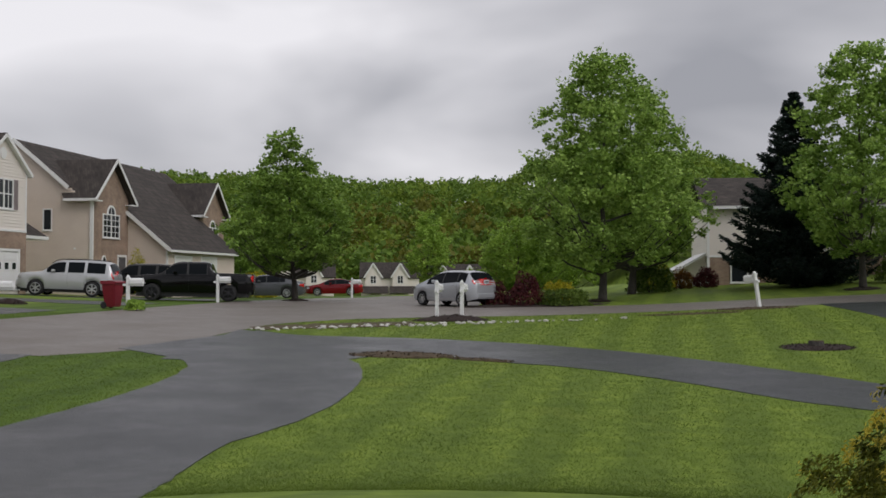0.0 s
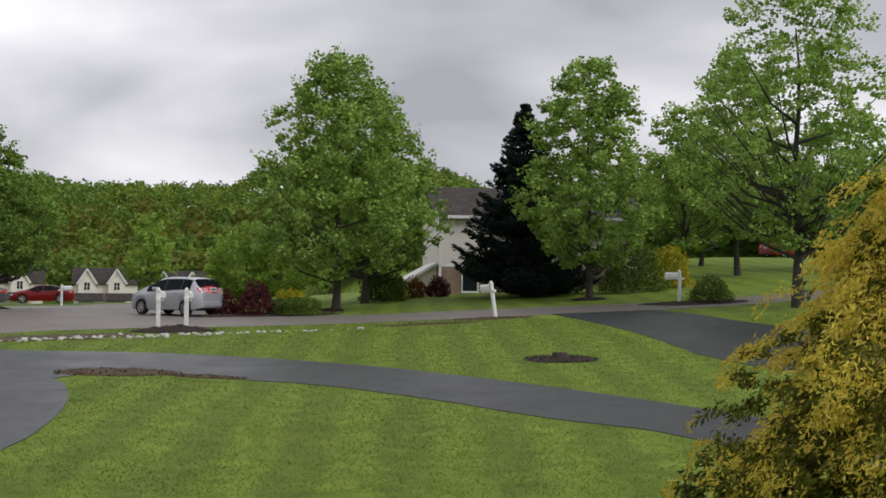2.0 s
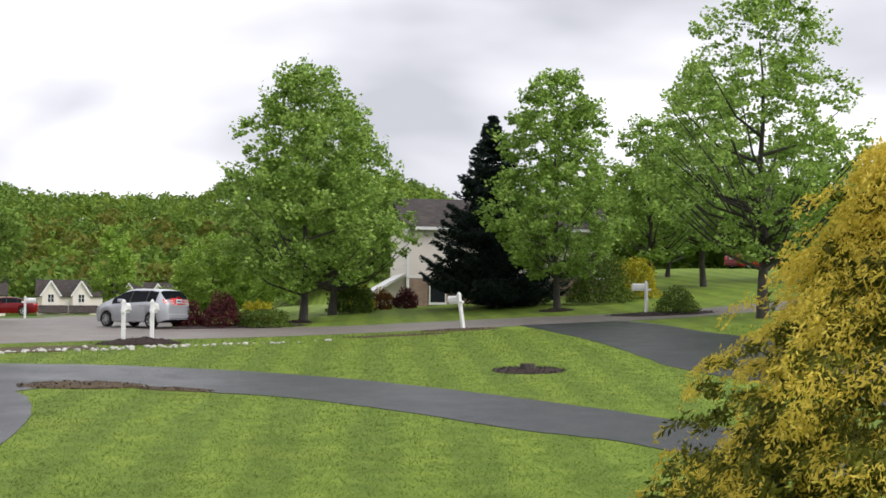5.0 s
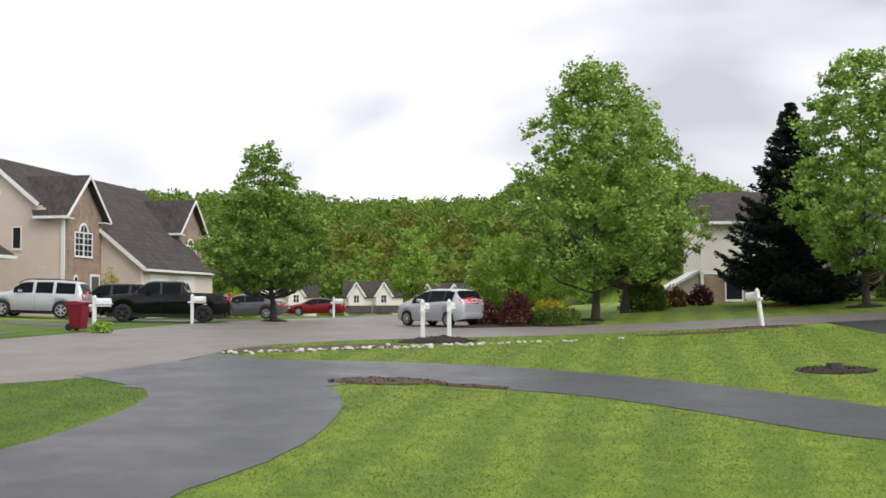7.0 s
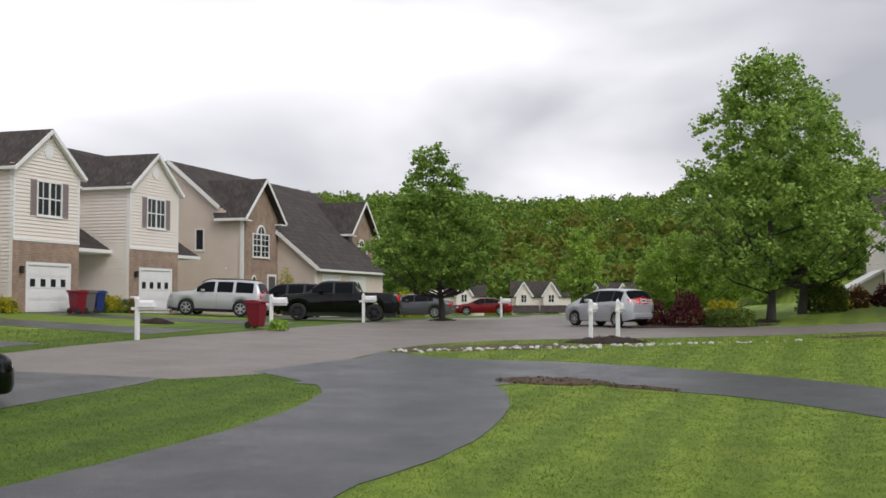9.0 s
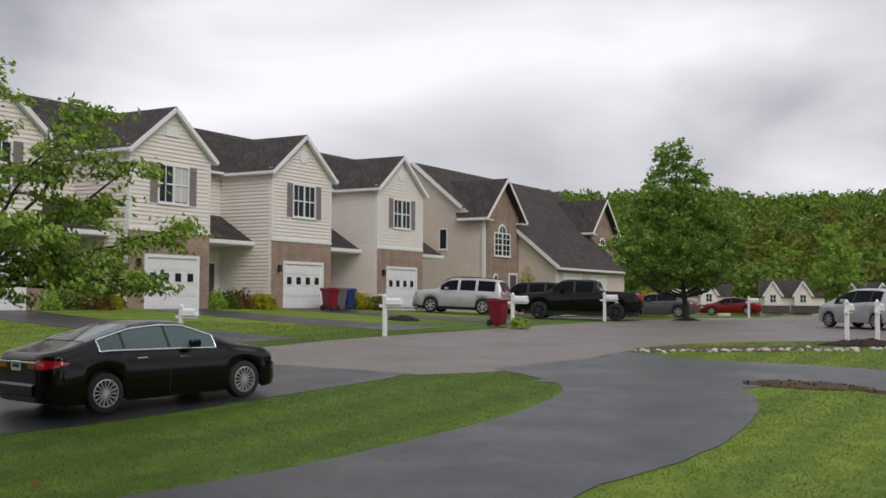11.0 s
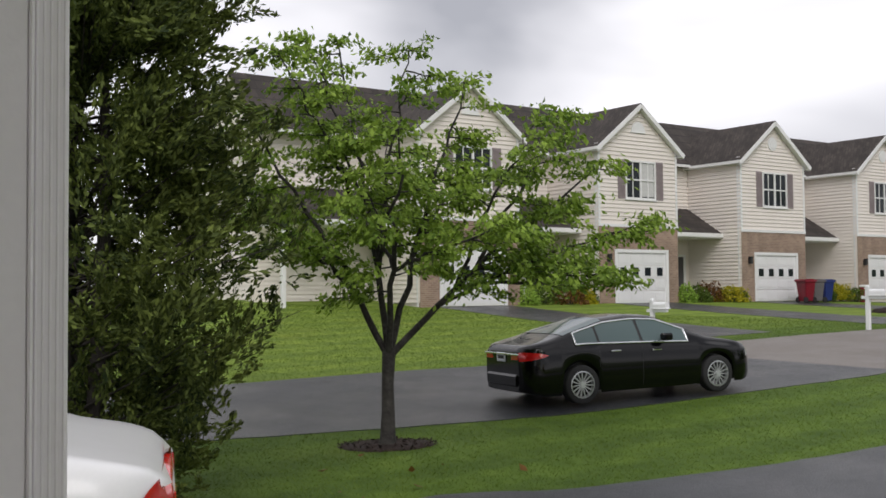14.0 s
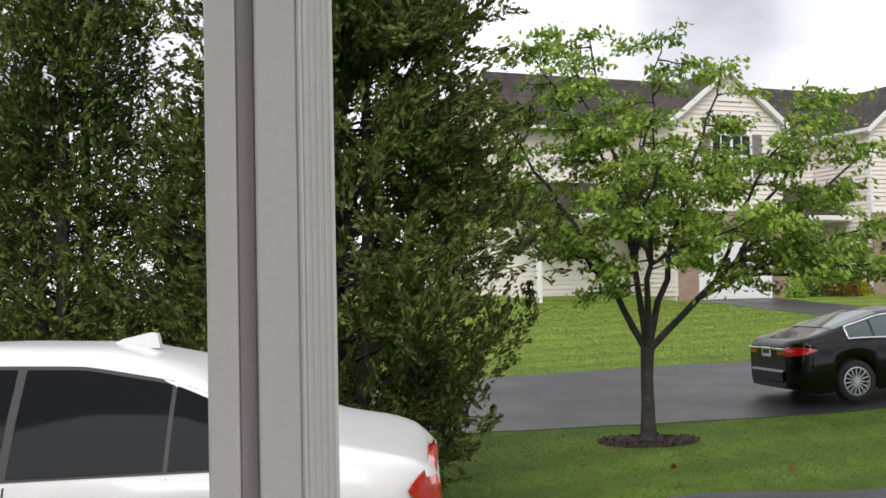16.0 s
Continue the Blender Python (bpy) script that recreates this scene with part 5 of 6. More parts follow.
def woods():
    """The wooded hillside: many crowns of leaf clusters."""
    rng = np.random.default_rng(91)
    sets = {}
    mats = [leaf_material("hill_leaves", (0.06, 0.115, 0.02), (0.21, 0.33, 0.05), 0.6, 0.3, 0.22, 0.13), leaf_material("hill_leaves_light", (0.09, 0.15, 0.022), (0.28, 0.39, 0.055), 0.6, 0.3, 0.22, 0.13), leaf_material("hill_leaves_bronze", (0.07, 0.08, 0.013), (0.21, 0.215, 0.03), 0.6, 0.3, 0.22, 0.13)]
    for i in range(2620):
        b, r = math.radians(rng.uniform(-27, 27)), math.sqrt(rng.uniform(228 ** 2, 545 ** 2))
        x, y = -r * math.sin(b), r * math.cos(b)
        if i >= 2300:
            b, r = math.radians(rng.uniform(-50, -22)), rng.uniform(105, 190)
            x, y = -r * math.sin(b), r * math.cos(b)
        if i < 90:
            x, y = rng.uniform(-60, 80), rng.uniform(226, 238)
        h, w = rng.uniform(8, 13), rng.uniform(3.2, 5.4)
        z = ground_z(x, y)
        m = 100
        d = rng.normal(size=(m, 3))
        d /= np.linalg.norm(d, axis=1)[:, None]
        d[:, 2] = np.abs(d[:, 2]) * 1.15 - 0.15
        rr = np.power(rng.uniform(0.5, 1, m), 0.3) * (1 + 0.2 * np.sin(4 * d[:, 0] + i) * np.sin(5 * d[:, 1] + i))
        p = np.array([x, y, z + h * (0.5 if i < 2300 else 0.3)]) + d * rr[:, None] * np.array([w, w, h * 0.5])
        bronze = math.exp(-((x + 5) / 55) ** 2 - ((r - 300) / 90) ** 2) > 0.35
        sets.setdefault(2 if bronze and rng.uniform() < 0.4 else (1 if rng.uniform() < 0.4 else 0), []).append(p)
    for k in sorted(sets):
        ob = leaves(rng, "woods", np.concatenate(sets[k]), 1.3, mats[k], None, 0.0, 0.5, flat=0.3)
        tagged(ob, ("dense green wood covering the hillside", "lighter green trees on the wooded hillside", "bronze-tinted spring trees on the wooded hillside")[k], "woods", kind="stuff")


woods()


def ground_many(x, y):
    u, v = np.clip(x, -34, 30) / 10, np.clip(y, -10, 75) / 10
    z = -1.3177 - 0.2326 * u + 0.7914 * v + 0.1317 * u * u + 0.0788 * u * v - 0.0639 * v * v
    t = np.clip((np.hypot(x, y) - 5) / 8, 0, 1)
    return z + (0.35 - z) * (1 - t * t * (3 - 2 * t))


def inside_any(x, y, polygons):
    hit = np.zeros(len(x), bool)
    for poly in polygons:
        q = np.array(poly)
        sel = (x > q[:, 0].min()) & (x < q[:, 0].max()) & (y > q[:, 1].min()) & (y < q[:, 1].max())
        idx = np.nonzero(sel)[0]
        px, py = x[idx], y[idx]
        c = np.zeros(len(idx), bool)
        for (x0, y0), (x1, y1) in zip(q, np.roll(q, -1, 0)):
            if y0 == y1:
                continue
            c ^= ((y0 > py) != (y1 > py)) & (px < (x1 - x0) * (py - y0) / (y1 - y0) + x0)
        hit[idx] |= c
    return hit


def turf():
    """Short blades over the lawns, thick near the porch and thinner with distance."""
    rng = np.random.default_rng(95)
    n = 460000
    r = 9.5 + 30 * np.power(rng.uniform(0, 1, n), 1.5)
    b = np.radians(rng.uniform(-33, 72, n))
    x, y = -r * np.sin(b), r * np.cos(b)
    keep = ~inside_any(x, y, PAVED)
    x, y, r = x[keep], y[keep], r[keep]
    z = ground_many(x, y)
    m = len(x)
    h = rng.uniform(0.014, 0.036, m) * (1 + (r - 10) * 0.012)
    wd = 0.0045 * (1 + (r - 10) * 0.06)
    a = rng.uniform(0, math.tau, m)
    lean = rng.normal(size=(m, 2)) * 1.3 * h[:, None]
    v = np.empty((m, 3, 3))
    v[:, 0] = np.stack([x - wd * np.cos(a), y - wd * np.sin(a), z - 0.004], 1)
    v[:, 1] = np.stack([x + wd * np.cos(a), y + wd * np.sin(a), z - 0.004], 1)
    v[:, 2] = np.stack([x + lean[:, 0], y + lean[:, 1], z + h], 1)
    ob = new("grass", mesh_from("grass", v.reshape(-1, 3), np.arange(m * 3).reshape(m, 3), BLADE))
    tagged(ob, "short mown green grass blades of the lawns", "grass", kind="stuff")


turf()


# ---- vehicles ----
def paint(name, c, rough=0.25, metal=0.0):
    return material(name, tuple(k * 0.9 for k in c), c, 3, rough, 0.0, metal, coat=0.18, spec=0.3, spread=0.4)


def plain(name, c, rough=0.5, metal=0.0, coat=0.0):
    return material(name, tuple(k * 0.75 for k in c), tuple(k * 1.15 for k in c), 7, rough, 0.05, metal, coat=coat)


TYRE = plain("tyre_rubber", (0.016, 0.016, 0.017), 0.85)
RIM = plain("alloy", (0.60, 0.61, 0.63), 0.33, 0.75)
RIM_DARK = plain("dark_alloy", (0.05, 0.05, 0.055), 0.35, 0.6)
CHROME = plain("chrome", (0.75, 0.76, 0.78), 0.12, 1.0)
RED_LENS = plain("red_lens", (0.55, 0.012, 0.012), 0.15, 0.0, 1.0)
CLEAR_LENS = plain("clear_lens", (0.6, 0.6, 0.62), 0.1, 0.3, 1.0)
PLATE = plain("plate", (0.6, 0.62, 0.66), 0.5)
TRIM_BLACK = plain("black_plastic", (0.015, 0.015, 0.016), 0.5)
CAR_GLASS = glass_material("car_glass", (0.008, 0.010, 0.012), 0.05)
CAR_GLASS.node_tree.nodes["Principled BSDF"].inputs["Specular IOR Level"].default_value = 0.05
CAR_GLASS_LIGHT = glass_material("car_glass_light", (0.085, 0.12, 0.122), 0.03)


class Shell:
    """The skin of a car: a top line, a belt line and a plan width, with open wheel arches."""

    def __init__(self, L, W, top, belt, axles, wheel, sill=0.22, nose=0.5, tail=0.4, tuck=0.5, square=0.0):
        self.L, self.W, self.axles, self.wheel, self.base = L, W, axles, wheel, sill
        self.nose, self.tail, self.tuck, self.square = nose, tail, tuck, square
        xs = np.linspace(0, L, 400)
        raw = np.interp(xs, [p[0] for p in top], [p[1] for p in top])
        k = np.hanning(19)
        pad = np.concatenate([np.full(9, raw[0]), raw, np.full(9, raw[-1])])
        self.xs, self.top_line = xs, np.convolve(pad, k / k.sum(), "valid")
        self.belt_x, self.belt_z = [p[0] for p in belt], [p[1] for p in belt]

    def top(self, x):
        return float(np.interp(x, self.xs, self.top_line))

    def half(self, x):
        w = self.W / 2
        if x < self.tail:
            w -= 0.17 * self.W * (1 - self.square) * ((self.tail - x) / self.tail) ** 2.2
        if x > self.L - self.nose:
            w -= 0.2 * self.W * (1 - self.square) * ((x - self.L + self.nose) / self.nose) ** 2.2
        return w

    def section(self, x):
        zt = self.top(x)
        zb = min(float(np.interp(x, self.belt_x, self.belt_z)), zt - 0.025)
        s = self.base + 0.10 * max(0, (0.35 - x) / 0.35) + 0.05 * max(0, (x - self.L + 0.4) / 0.4)
        for a in self.axles:
            r = self.wheel + 0.055
            if abs(x - a) < r:
                s = max(s, self.wheel + math.sqrt(r * r - (x - a) ** 2))
        s = min(s, zb - 0.05)
        w, g, h = self.half(x), zt - zb, zb - s
        tw = min(0.27, g * self.tuck)
        r = w * 0.945 - 0.02 - tw
        return [(w * 0.93, s), (w * 0.992, s + h * 0.22), (w, s + h * 0.55), (w * 0.985, s + h * 0.86), (w * 0.945, zb), (w * 0.945 - 0.012 - tw * 0.5, zb + g * 0.48), (r, zb + g * 0.86), (r * 0.82, zb + g * 0.965), (r * 0.4, zb + g * 0.995), (0.0, zt)]

    def side(self, x, z):
        s = self.section(x)
        return float(np.interp(z, [p[1] for p in s], [p[0] for p in s]))

    def skin(self):
        bm = bmesh.new()
        stations = sorted(set(np.linspace(0, self.L, 90).tolist() + [a + d * (self.wheel + 0.0551) for a in self.axles for d in (-1, 1)]))
        rows = []
        for x in stations:
            s = self.section(x)
            rows.append([bm.verts.new((x, y, z)) for y, z in s] + [bm.verts.new((x, -y, z)) for y, z in s[-2::-1]])
        for a, b in zip(rows, rows[1:]):
            for i in range(len(a) - 1):
                bm.faces.new((a[i], b[i], b[i + 1], a[i + 1])).smooth = True
        bm.faces.new(rows[0])
        bm.faces.new(rows[-1][::-1])
        bmesh.ops.recalc_face_normals(bm, faces=bm.faces)
        return bm

    def patch(self, x0, x1, lo, hi, sign, off=0.007, nx=12, nz=4):
        """A piece of the side between two heights, which may be functions of x."""
        bm = bmesh.new()
        g = []
        for i in range(nx + 1):
            x = x0 + (x1 - x0) * i / nx
            a, b = lo(x) if callable(lo) else lo, hi(x) if callable(hi) else hi
            b = max(b, a + 0.004)
            g.append([bm.verts.new((x, sign * (self.side(x, a + (b - a) * j / nz) + off), a + (b - a) * j / nz)) for j in range(nz + 1)])
        for p, q in zip(g, g[1:]):
            for j in range(nz):
                bm.faces.new((p[j], q[j], q[j + 1], p[j + 1])).smooth = True
        bmesh.ops.recalc_face_normals(bm, faces=bm.faces)
        return bm

    def glass_lo(self, x):
        return min(float(np.interp(x, self.belt_x, self.belt_z)), self.top(x) - 0.025) + 0.025

    def glass_hi(self, x):
        b = self.glass_lo(x) - 0.025
        return b + (self.top(x) - b) * 0.83

    def screen(self, x0, x1, off=0.008):
        bm = bmesh.new()
        g = []
        for i in range(11):
            x = x0 + (x1 - x0) * i / 10
            s = self.section(x)
            r = s[6][0] * 0.97
            row = []
            for j in range(11):
                y = -r + 2 * r * j / 10
                z = float(np.interp(abs(y), [s[9][0], s[8][0], s[7][0], s[6][0]], [s[9][1], s[8][1], s[7][1], s[6][1]]))
                row.append(bm.verts.new((x, y, z + off)))
            g.append(row)
        for p, q in zip(g, g[1:]):
            for j in range(10):
                bm.faces.new((p[j], q[j], q[j + 1], p[j + 1])).smooth = True
        bmesh.ops.recalc_face_normals(bm, faces=bm.faces)
        return bm


def wheel_mesh(r, width):
    bm = bmesh.new()
    prof = [(r * 0.70, -0.5), (r * 0.93, -0.5), (r * 0.985, -0.42), (r, -0.3), (r, 0.3), (r * 0.985, 0.42), (r * 0.93, 0.5), (r * 0.70, 0.5)]
    seg = 32
    rings = [[bm.verts.new((p * math.cos(math.tau * k / seg), w * width, p * math.sin(math.tau * k / seg))) for p, w in prof] for k in range(seg)]
    for k in range(seg):
        a, b = rings[k], rings[(k + 1) % seg]
        for i in range(len(prof) - 1):
            bm.faces.new((a[i], a[i + 1], b[i + 1], b[i])).smooth = True
    bmesh.ops.recalc_face_normals(bm, faces=bm.faces)
    return bm


def rim_mesh(r, width, spokes, thick):
    """Outer lip, hub and spokes, on the -y side of the wheel."""
    bm = bmesh.new()
    y = -width * 0.46
    seg = 32
    for a in range(seg):
        q = []
        for k in (a, a + 1):
            c, s = math.cos(math.tau * k / seg), math.sin(math.tau * k / seg)
            q.append([bm.verts.new((p * c, yy, p * s)) for p, yy in ((r * 0.72, y), (r * 0.64, y - 0.005), (r * 0.62, y + 0.06))])
        for i in range(2):
            bm.faces.new((q[0][i], q[0][i + 1], q[1][i + 1], q[1][i]))
    bmesh.ops.create_cone(bm, cap_ends=True, segments=16, radius1=r * 0.14, radius2=r * 0.14, depth=0.04, matrix=Matrix.Translation((0, y + 0.01, 0)) @ pose(0, 0, 0, 90))
    for k in range(spokes):
        m = pose(0, 0, 0, 0, 360 * k / spokes, 0)
        v = [bm.verts.new(m @ Vector(p)) for p in ((-thick * 0.5, y + 0.004, r * 0.1), (thick * 0.5, y + 0.004, r * 0.1), (thick * 0.5, y, r * 0.66), (-thick * 0.5, y, r * 0.66), (-thick * 0.5, y + 0.03, r * 0.1), (thick * 0.5, y + 0.03, r * 0.1), (thick * 0.5, y + 0.03, r * 0.66), (-thick * 0.5, y + 0.03, r * 0.66))]
        for f in ((0, 1, 2, 3), (1, 5, 6, 2), (0, 3, 7, 4)):
            bm.faces.new([v[i] for i in f])
    bmesh.ops.recalc_face_normals(bm, faces=bm.faces)
    return bm


def car(name, x, y, heading, sh, body_paint, label, category, windows, wind, rear, z=None, spokes=10, rim=RIM, spoke=0.03, tail_light=(0.0, 0.3, 0.72, 0.92), head_light=(0.3, 0.6, 0.74), chrome_line=False, glass=CAR_GLASS, plate=True, lower=None, rails=False, fin=False, handles=(), dark_pillars=True):
    """A parked car: skin, glass, wheels with rims, lamps, mirrors, handles and trim. x, y: the middle of its rear end; heading in degrees from +x."""
    h = Vector((math.cos(radians(heading)), math.sin(radians(heading))))
    a, b = (Vector((x, y)) + h * k for k in sh.axles)
    if z is None:
        za, zb = ground_z(*a) + 0.02, ground_z(*b) + 0.02
    else:
        za = zb = z
    pitch = math.degrees(math.atan2(zb - za, (b - a).length))
    z0 = za - math.tan(radians(pitch)) * sh.axles[0]
    c = thing(name, pose(x, y, z0, 0, -pitch, heading), label, category, "parked cars")
    part("body", sh.skin(), body_paint, c)
    part("underbody", boxes((0.25, sh.L - 0.25, -sh.W * 0.40, sh.W * 0.40, 0.2, 0.75)), TRIM_BLACK, c)
    for sg in (-1, 1):
        if dark_pillars:
            part("window_surround", sh.patch(windows[0][0] - 0.03, windows[-1][1] + 0.03, lambda k: sh.glass_lo(k) - 0.012, lambda k: sh.glass_hi(k) + 0.015, sg, 0.003, 30), TRIM_BLACK, c)
    for (x0, x1) in windows:
        for sg in (-1, 1):
            part("side_window", sh.patch(x0, x1, sh.glass_lo, sh.glass_hi, sg), glass, c)
    part("windscreen", sh.screen(*wind), glass, c)
    part("rear_window", sh.screen(*rear), glass, c)
    r, wd = sh.wheel, 0.22
    tyre_data, rim_data = None, None
    for ax in sh.axles:
        for sg in (-1, 1):
            m = pose(ax, sg * (sh.W / 2 - wd / 2 - 0.015), r, 0, 0, 0 if sg < 0 else 180)
            if tyre_data is None:
                w = part("wheel", wheel_mesh(r, wd), TYRE, c, "", m)
                q = part("rim", rim_mesh(r, wd, spokes, spoke), rim, w)
                d = part("brake_disc", boxes((-r * 0.4, r * 0.4, -0.02, 0.0, -r * 0.4, r * 0.4)), TYRE, w)
                tyre_data, rim_data, disc = w.data, q.data, d.data
            else:
                w = new("wheel", tyre_data)
                w.parent, w.matrix_basis = c, m
                q = new("rim", rim_data)
                q.parent = w
                d = new("brake_disc", disc)
                d.parent = w
    t0, t1, tz0, tz1 = tail_light
    for sg in (-1, 1):
        bm = sh.patch(t0, t1, lambda k: tz0 + (tz1 - tz0) * 0.62 * min(1, (k - t0) / (t1 - t0)) ** 1.6, lambda k: tz1 - (tz1 - tz0) * 0.36 * min(1, (k - t0) / (t1 - t0)) ** 2.5, sg, 0.014)
        y0 = sh.side(0.0, (tz0 + tz1) / 2)
        ya, yb = sorted((sg * (y0 + 0.012), sg * y0 * 0.58))
        box(bm, -0.005, 0.05, ya, yb, tz0 + 0.01, min(tz1, sh.top(0.0) - 0.02), bevel=0.012)
        part("tail_light", bm, RED_LENS, c, "red tail light")
        l, hz0, hz1 = head_light
        bm = sh.patch(sh.L - l, sh.L - 0.02, hz0 + 0.02, hz1, sg, 0.01)
        part("headlight", bm, CLEAR_LENS, c)
        # door mirror
        mx = wind[0] - 0.12
        bz = float(np.interp(mx, sh.belt_x, sh.belt_z)) + 0.05
        my = sg * (sh.half(mx) + 0.07)
        part("door_mirror", boxes((mx - 0.05, mx + 0.12, my - 0.1, my + 0.1, bz, bz + 0.13), bevel=0.03), body_paint, c)
        for hx in handles:
            hz = float(np.interp(hx, sh.belt_x, sh.belt_z)) - 0.11
            hy = sg * (sh.side(hx, hz) + 0.018)
            part("door_handle", boxes((hx - 0.1, hx + 0.1, hy - 0.015, hy + 0.015, hz - 0.014, hz + 0.014), bevel=0.008), CHROME if chrome_line else body_paint, c)
        # seams of the doors
        for (x0, x1) in windows[:-1]:
            bm = sh.patch(x1 - 0.002, x1 + 0.006, sh.base + 0.08, lambda k: sh.glass_lo(k) - 0.03, sg, 0.002, 1, 8)
            part("door_seam", bm, TRIM_BLACK, c)
        if chrome_line:
            xs = np.linspace(windows[0][0], windows[-1][1], 30)
            for lim, nm in ((sh.glass_lo, "belt_trim"), (sh.glass_hi, "roof_trim")):
                bm = bmesh.new()
                tube(bm, [(k, sg * (sh.side(k, lim(k)) + 0.012), lim(k)) for k in xs], [0.019] * 30, 6)
                part(nm, bm, CHROME, c)
            for k in (xs[0], xs[-1]):
                zs = np.linspace(sh.glass_lo(k), sh.glass_hi(k), 5)
                bm = bmesh.new()
                tube(bm, [(k, sg * (sh.side(k, q) + 0.012), q) for q in zs], [0.019] * 5, 6)
                part("corner_trim", bm, CHROME, c)
        if rails:
            xs = np.linspace(windows[0][0] + 0.15, windows[-1][1] - 0.2, 12)
            bm = bmesh.new()
            tube(bm, [(k, sg * (sh.section(k)[6][0] * 0.9), sh.top(k) + 0.03) for k in xs], [0.02] * 12, 6)
            part("roof_rail", bm, TRIM_BLACK, c)
        if lower:
            part("sill_cladding", sh.patch(sh.axles[0] + r + 0.07, sh.axles[1] - r - 0.07, sh.base + 0.02, sh.base + 0.12, sg, 0.012), lower, c)
    part("bumper", boxes((-0.035, 0.1, -sh.half(0.0) * 0.95, sh.half(0.0) * 0.95, 0.34, 0.56), bevel=0.04), body_paint, c)
    part("bumper", boxes((sh.L - 0.08, sh.L + 0.05, -sh.half(sh.L) * 0.92, sh.half(sh.L) * 0.92, 0.26, 0.52), bevel=0.04), body_paint, c)
    if plate:
        pz = (tz0 + tz1) / 2 - 0.02
        p = part("number_plate", boxes((-0.02, -0.004, -0.16, 0.16, pz - 0.08, pz + 0.08), bevel=0.006), PLATE, c)
        part("plate_bar", boxes((-0.024, -0.02, -0.11, 0.11, pz - 0.03, pz + 0.03)), TRIM_BLACK, p)
    if chrome_line:
        part("boot_trim", boxes((-0.035, 0.0, -0.62, 0.62, tz1 - 0.05, tz1 - 0.02), bevel=0.006), CHROME, c)
    if fin:
        bm = bmesh.new()
        fx, fz = fin, sh.top(fin) - 0.01
        prism(bm, [(fx - 0.10, fz), (fx + 0.18, fz - 0.005), (fx + 0.08, fz + 0.045), (fx - 0.05, fz + 0.075), (fx - 0.085, fz + 0.07)], -0.028, 0.028)
        part("roof_aerial", bm, body_paint, c, "white fin aerial")
    return c


BLACK_PAINT = paint("black_paint", (0.002, 0.002, 0.0025), 0.12)
WHITE_PAINT = paint("white_paint", (0.78, 0.78, 0.78), 0.2)
SILVER_PAINT = paint("silver_paint", (0.52, 0.53, 0.55), 0.3, 0.35)
GREY_PAINT = paint("grey_silver_paint", (0.46, 0.48, 0.51), 0.3, 0.4)
DARKGREY_PAINT = paint("dark_grey_paint", (0.10, 0.105, 0.115), 0.25, 0.3)
RED_PAINT = paint("red_paint", (0.17, 0.006, 0.010), 0.2)

fusion = Shell(4.87, 1.85, [(0, 0.9), (0.06, 1.02), (0.35, 1.08), (0.62, 1.14), (1.0, 1.26), (1.65, 1.44), (2.25, 1.485), (2.75, 1.45), (3.45, 1.15), (3.75, 1.02), (4.4, 0.92), (4.75, 0.78), (4.87, 0.62)],
               [(0, 0.9), (0.6, 0.98), (1.2, 1.0), (2.5, 0.96), (3.5, 0.92), (4.6, 0.78), (4.87, 0.6)], (1.07, 3.92), 0.335, sill=0.175)
car("sedan", -12.85, 14.05, 69.6, fusion, BLACK_PAINT, "glossy black four-door sedan with chrome window trim and alloy wheels", "car",
    [(0.98, 1.42), (1.47, 2.3), (2.36, 3.3)], (2.85, 3.52), (0.8, 1.66), spokes=15, spoke=0.018, tail_light=(0.0, 0.42, 0.78, 0.93), chrome_line=True, glass=CAR_GLASS_LIGHT, handles=(1.75, 2.6))

saloon = Shell(4.65, 1.82, [(0, 0.82), (0.05, 0.91), (0.22, 0.965), (0.5, 1.02), (0.75, 1.16), (1.1, 1.335), (1.5, 1.42), (2.0, 1.435), (2.5, 1.43), (2.8, 1.40), (3.45, 1.08), (3.7, 1.0), (4.3, 0.92), (4.55, 0.8), (4.65, 0.6)],
               [(0, 0.90), (0.7, 0.92), (1.4, 0.90), (2.4, 0.87), (3.4, 0.86), (4.4, 0.76), (4.65, 0.6)], (0.95, 3.7), 0.335, tail=0.3)
WC = Vector((-3.87, 2.29)) + Vector((-0.866, 0.5)) * 0.78
car("sedan", WC.x, WC.y, 240.0, saloon, WHITE_PAINT, "white sedan with dark tinted windows and rain drops on its roof", "car",
    [(0.85, 1.1), (1.12, 1.75), (1.79, 3.1)], (2.82, 3.46), (0.55, 0.95), z=0.37, tail_light=(0.0, 0.13, 0.70, 0.90), plate=False, fin=1.42, handles=(1.7, 2.6))

tahoe = Shell(5.13, 2.0, [(0, 1.05), (0.05, 1.2), (0.25, 1.78), (0.5, 1.88), (1.5, 1.93), (2.8, 1.9), (3.15, 1.83), (3.75, 1.28), (4.9, 1.18), (5.05, 1.05), (5.13, 0.8)],
              [(0, 1.2), (2.0, 1.22), (3.6, 1.2), (4.9, 1.08), (5.13, 0.7)], (1.1, 4.05), 0.40, sill=0.36, tuck=0.28, square=0.55)
car("suv", -17.9, 55.7, 182.0, tahoe, SILVER_PAINT, "silver full-size SUV with black roof rails parked on a driveway", "car",
    [(0.45, 1.4), (1.55, 2.4), (2.55, 3.5)], (3.2, 3.78), (0.06, 0.27), spokes=6, spoke=0.06, tail_light=(0.0, 0.16, 0.95, 1.4), head_light=(0.35, 0.85, 1.05), rails=True, handles=(1.7, 2.65), dark_pillars=False)
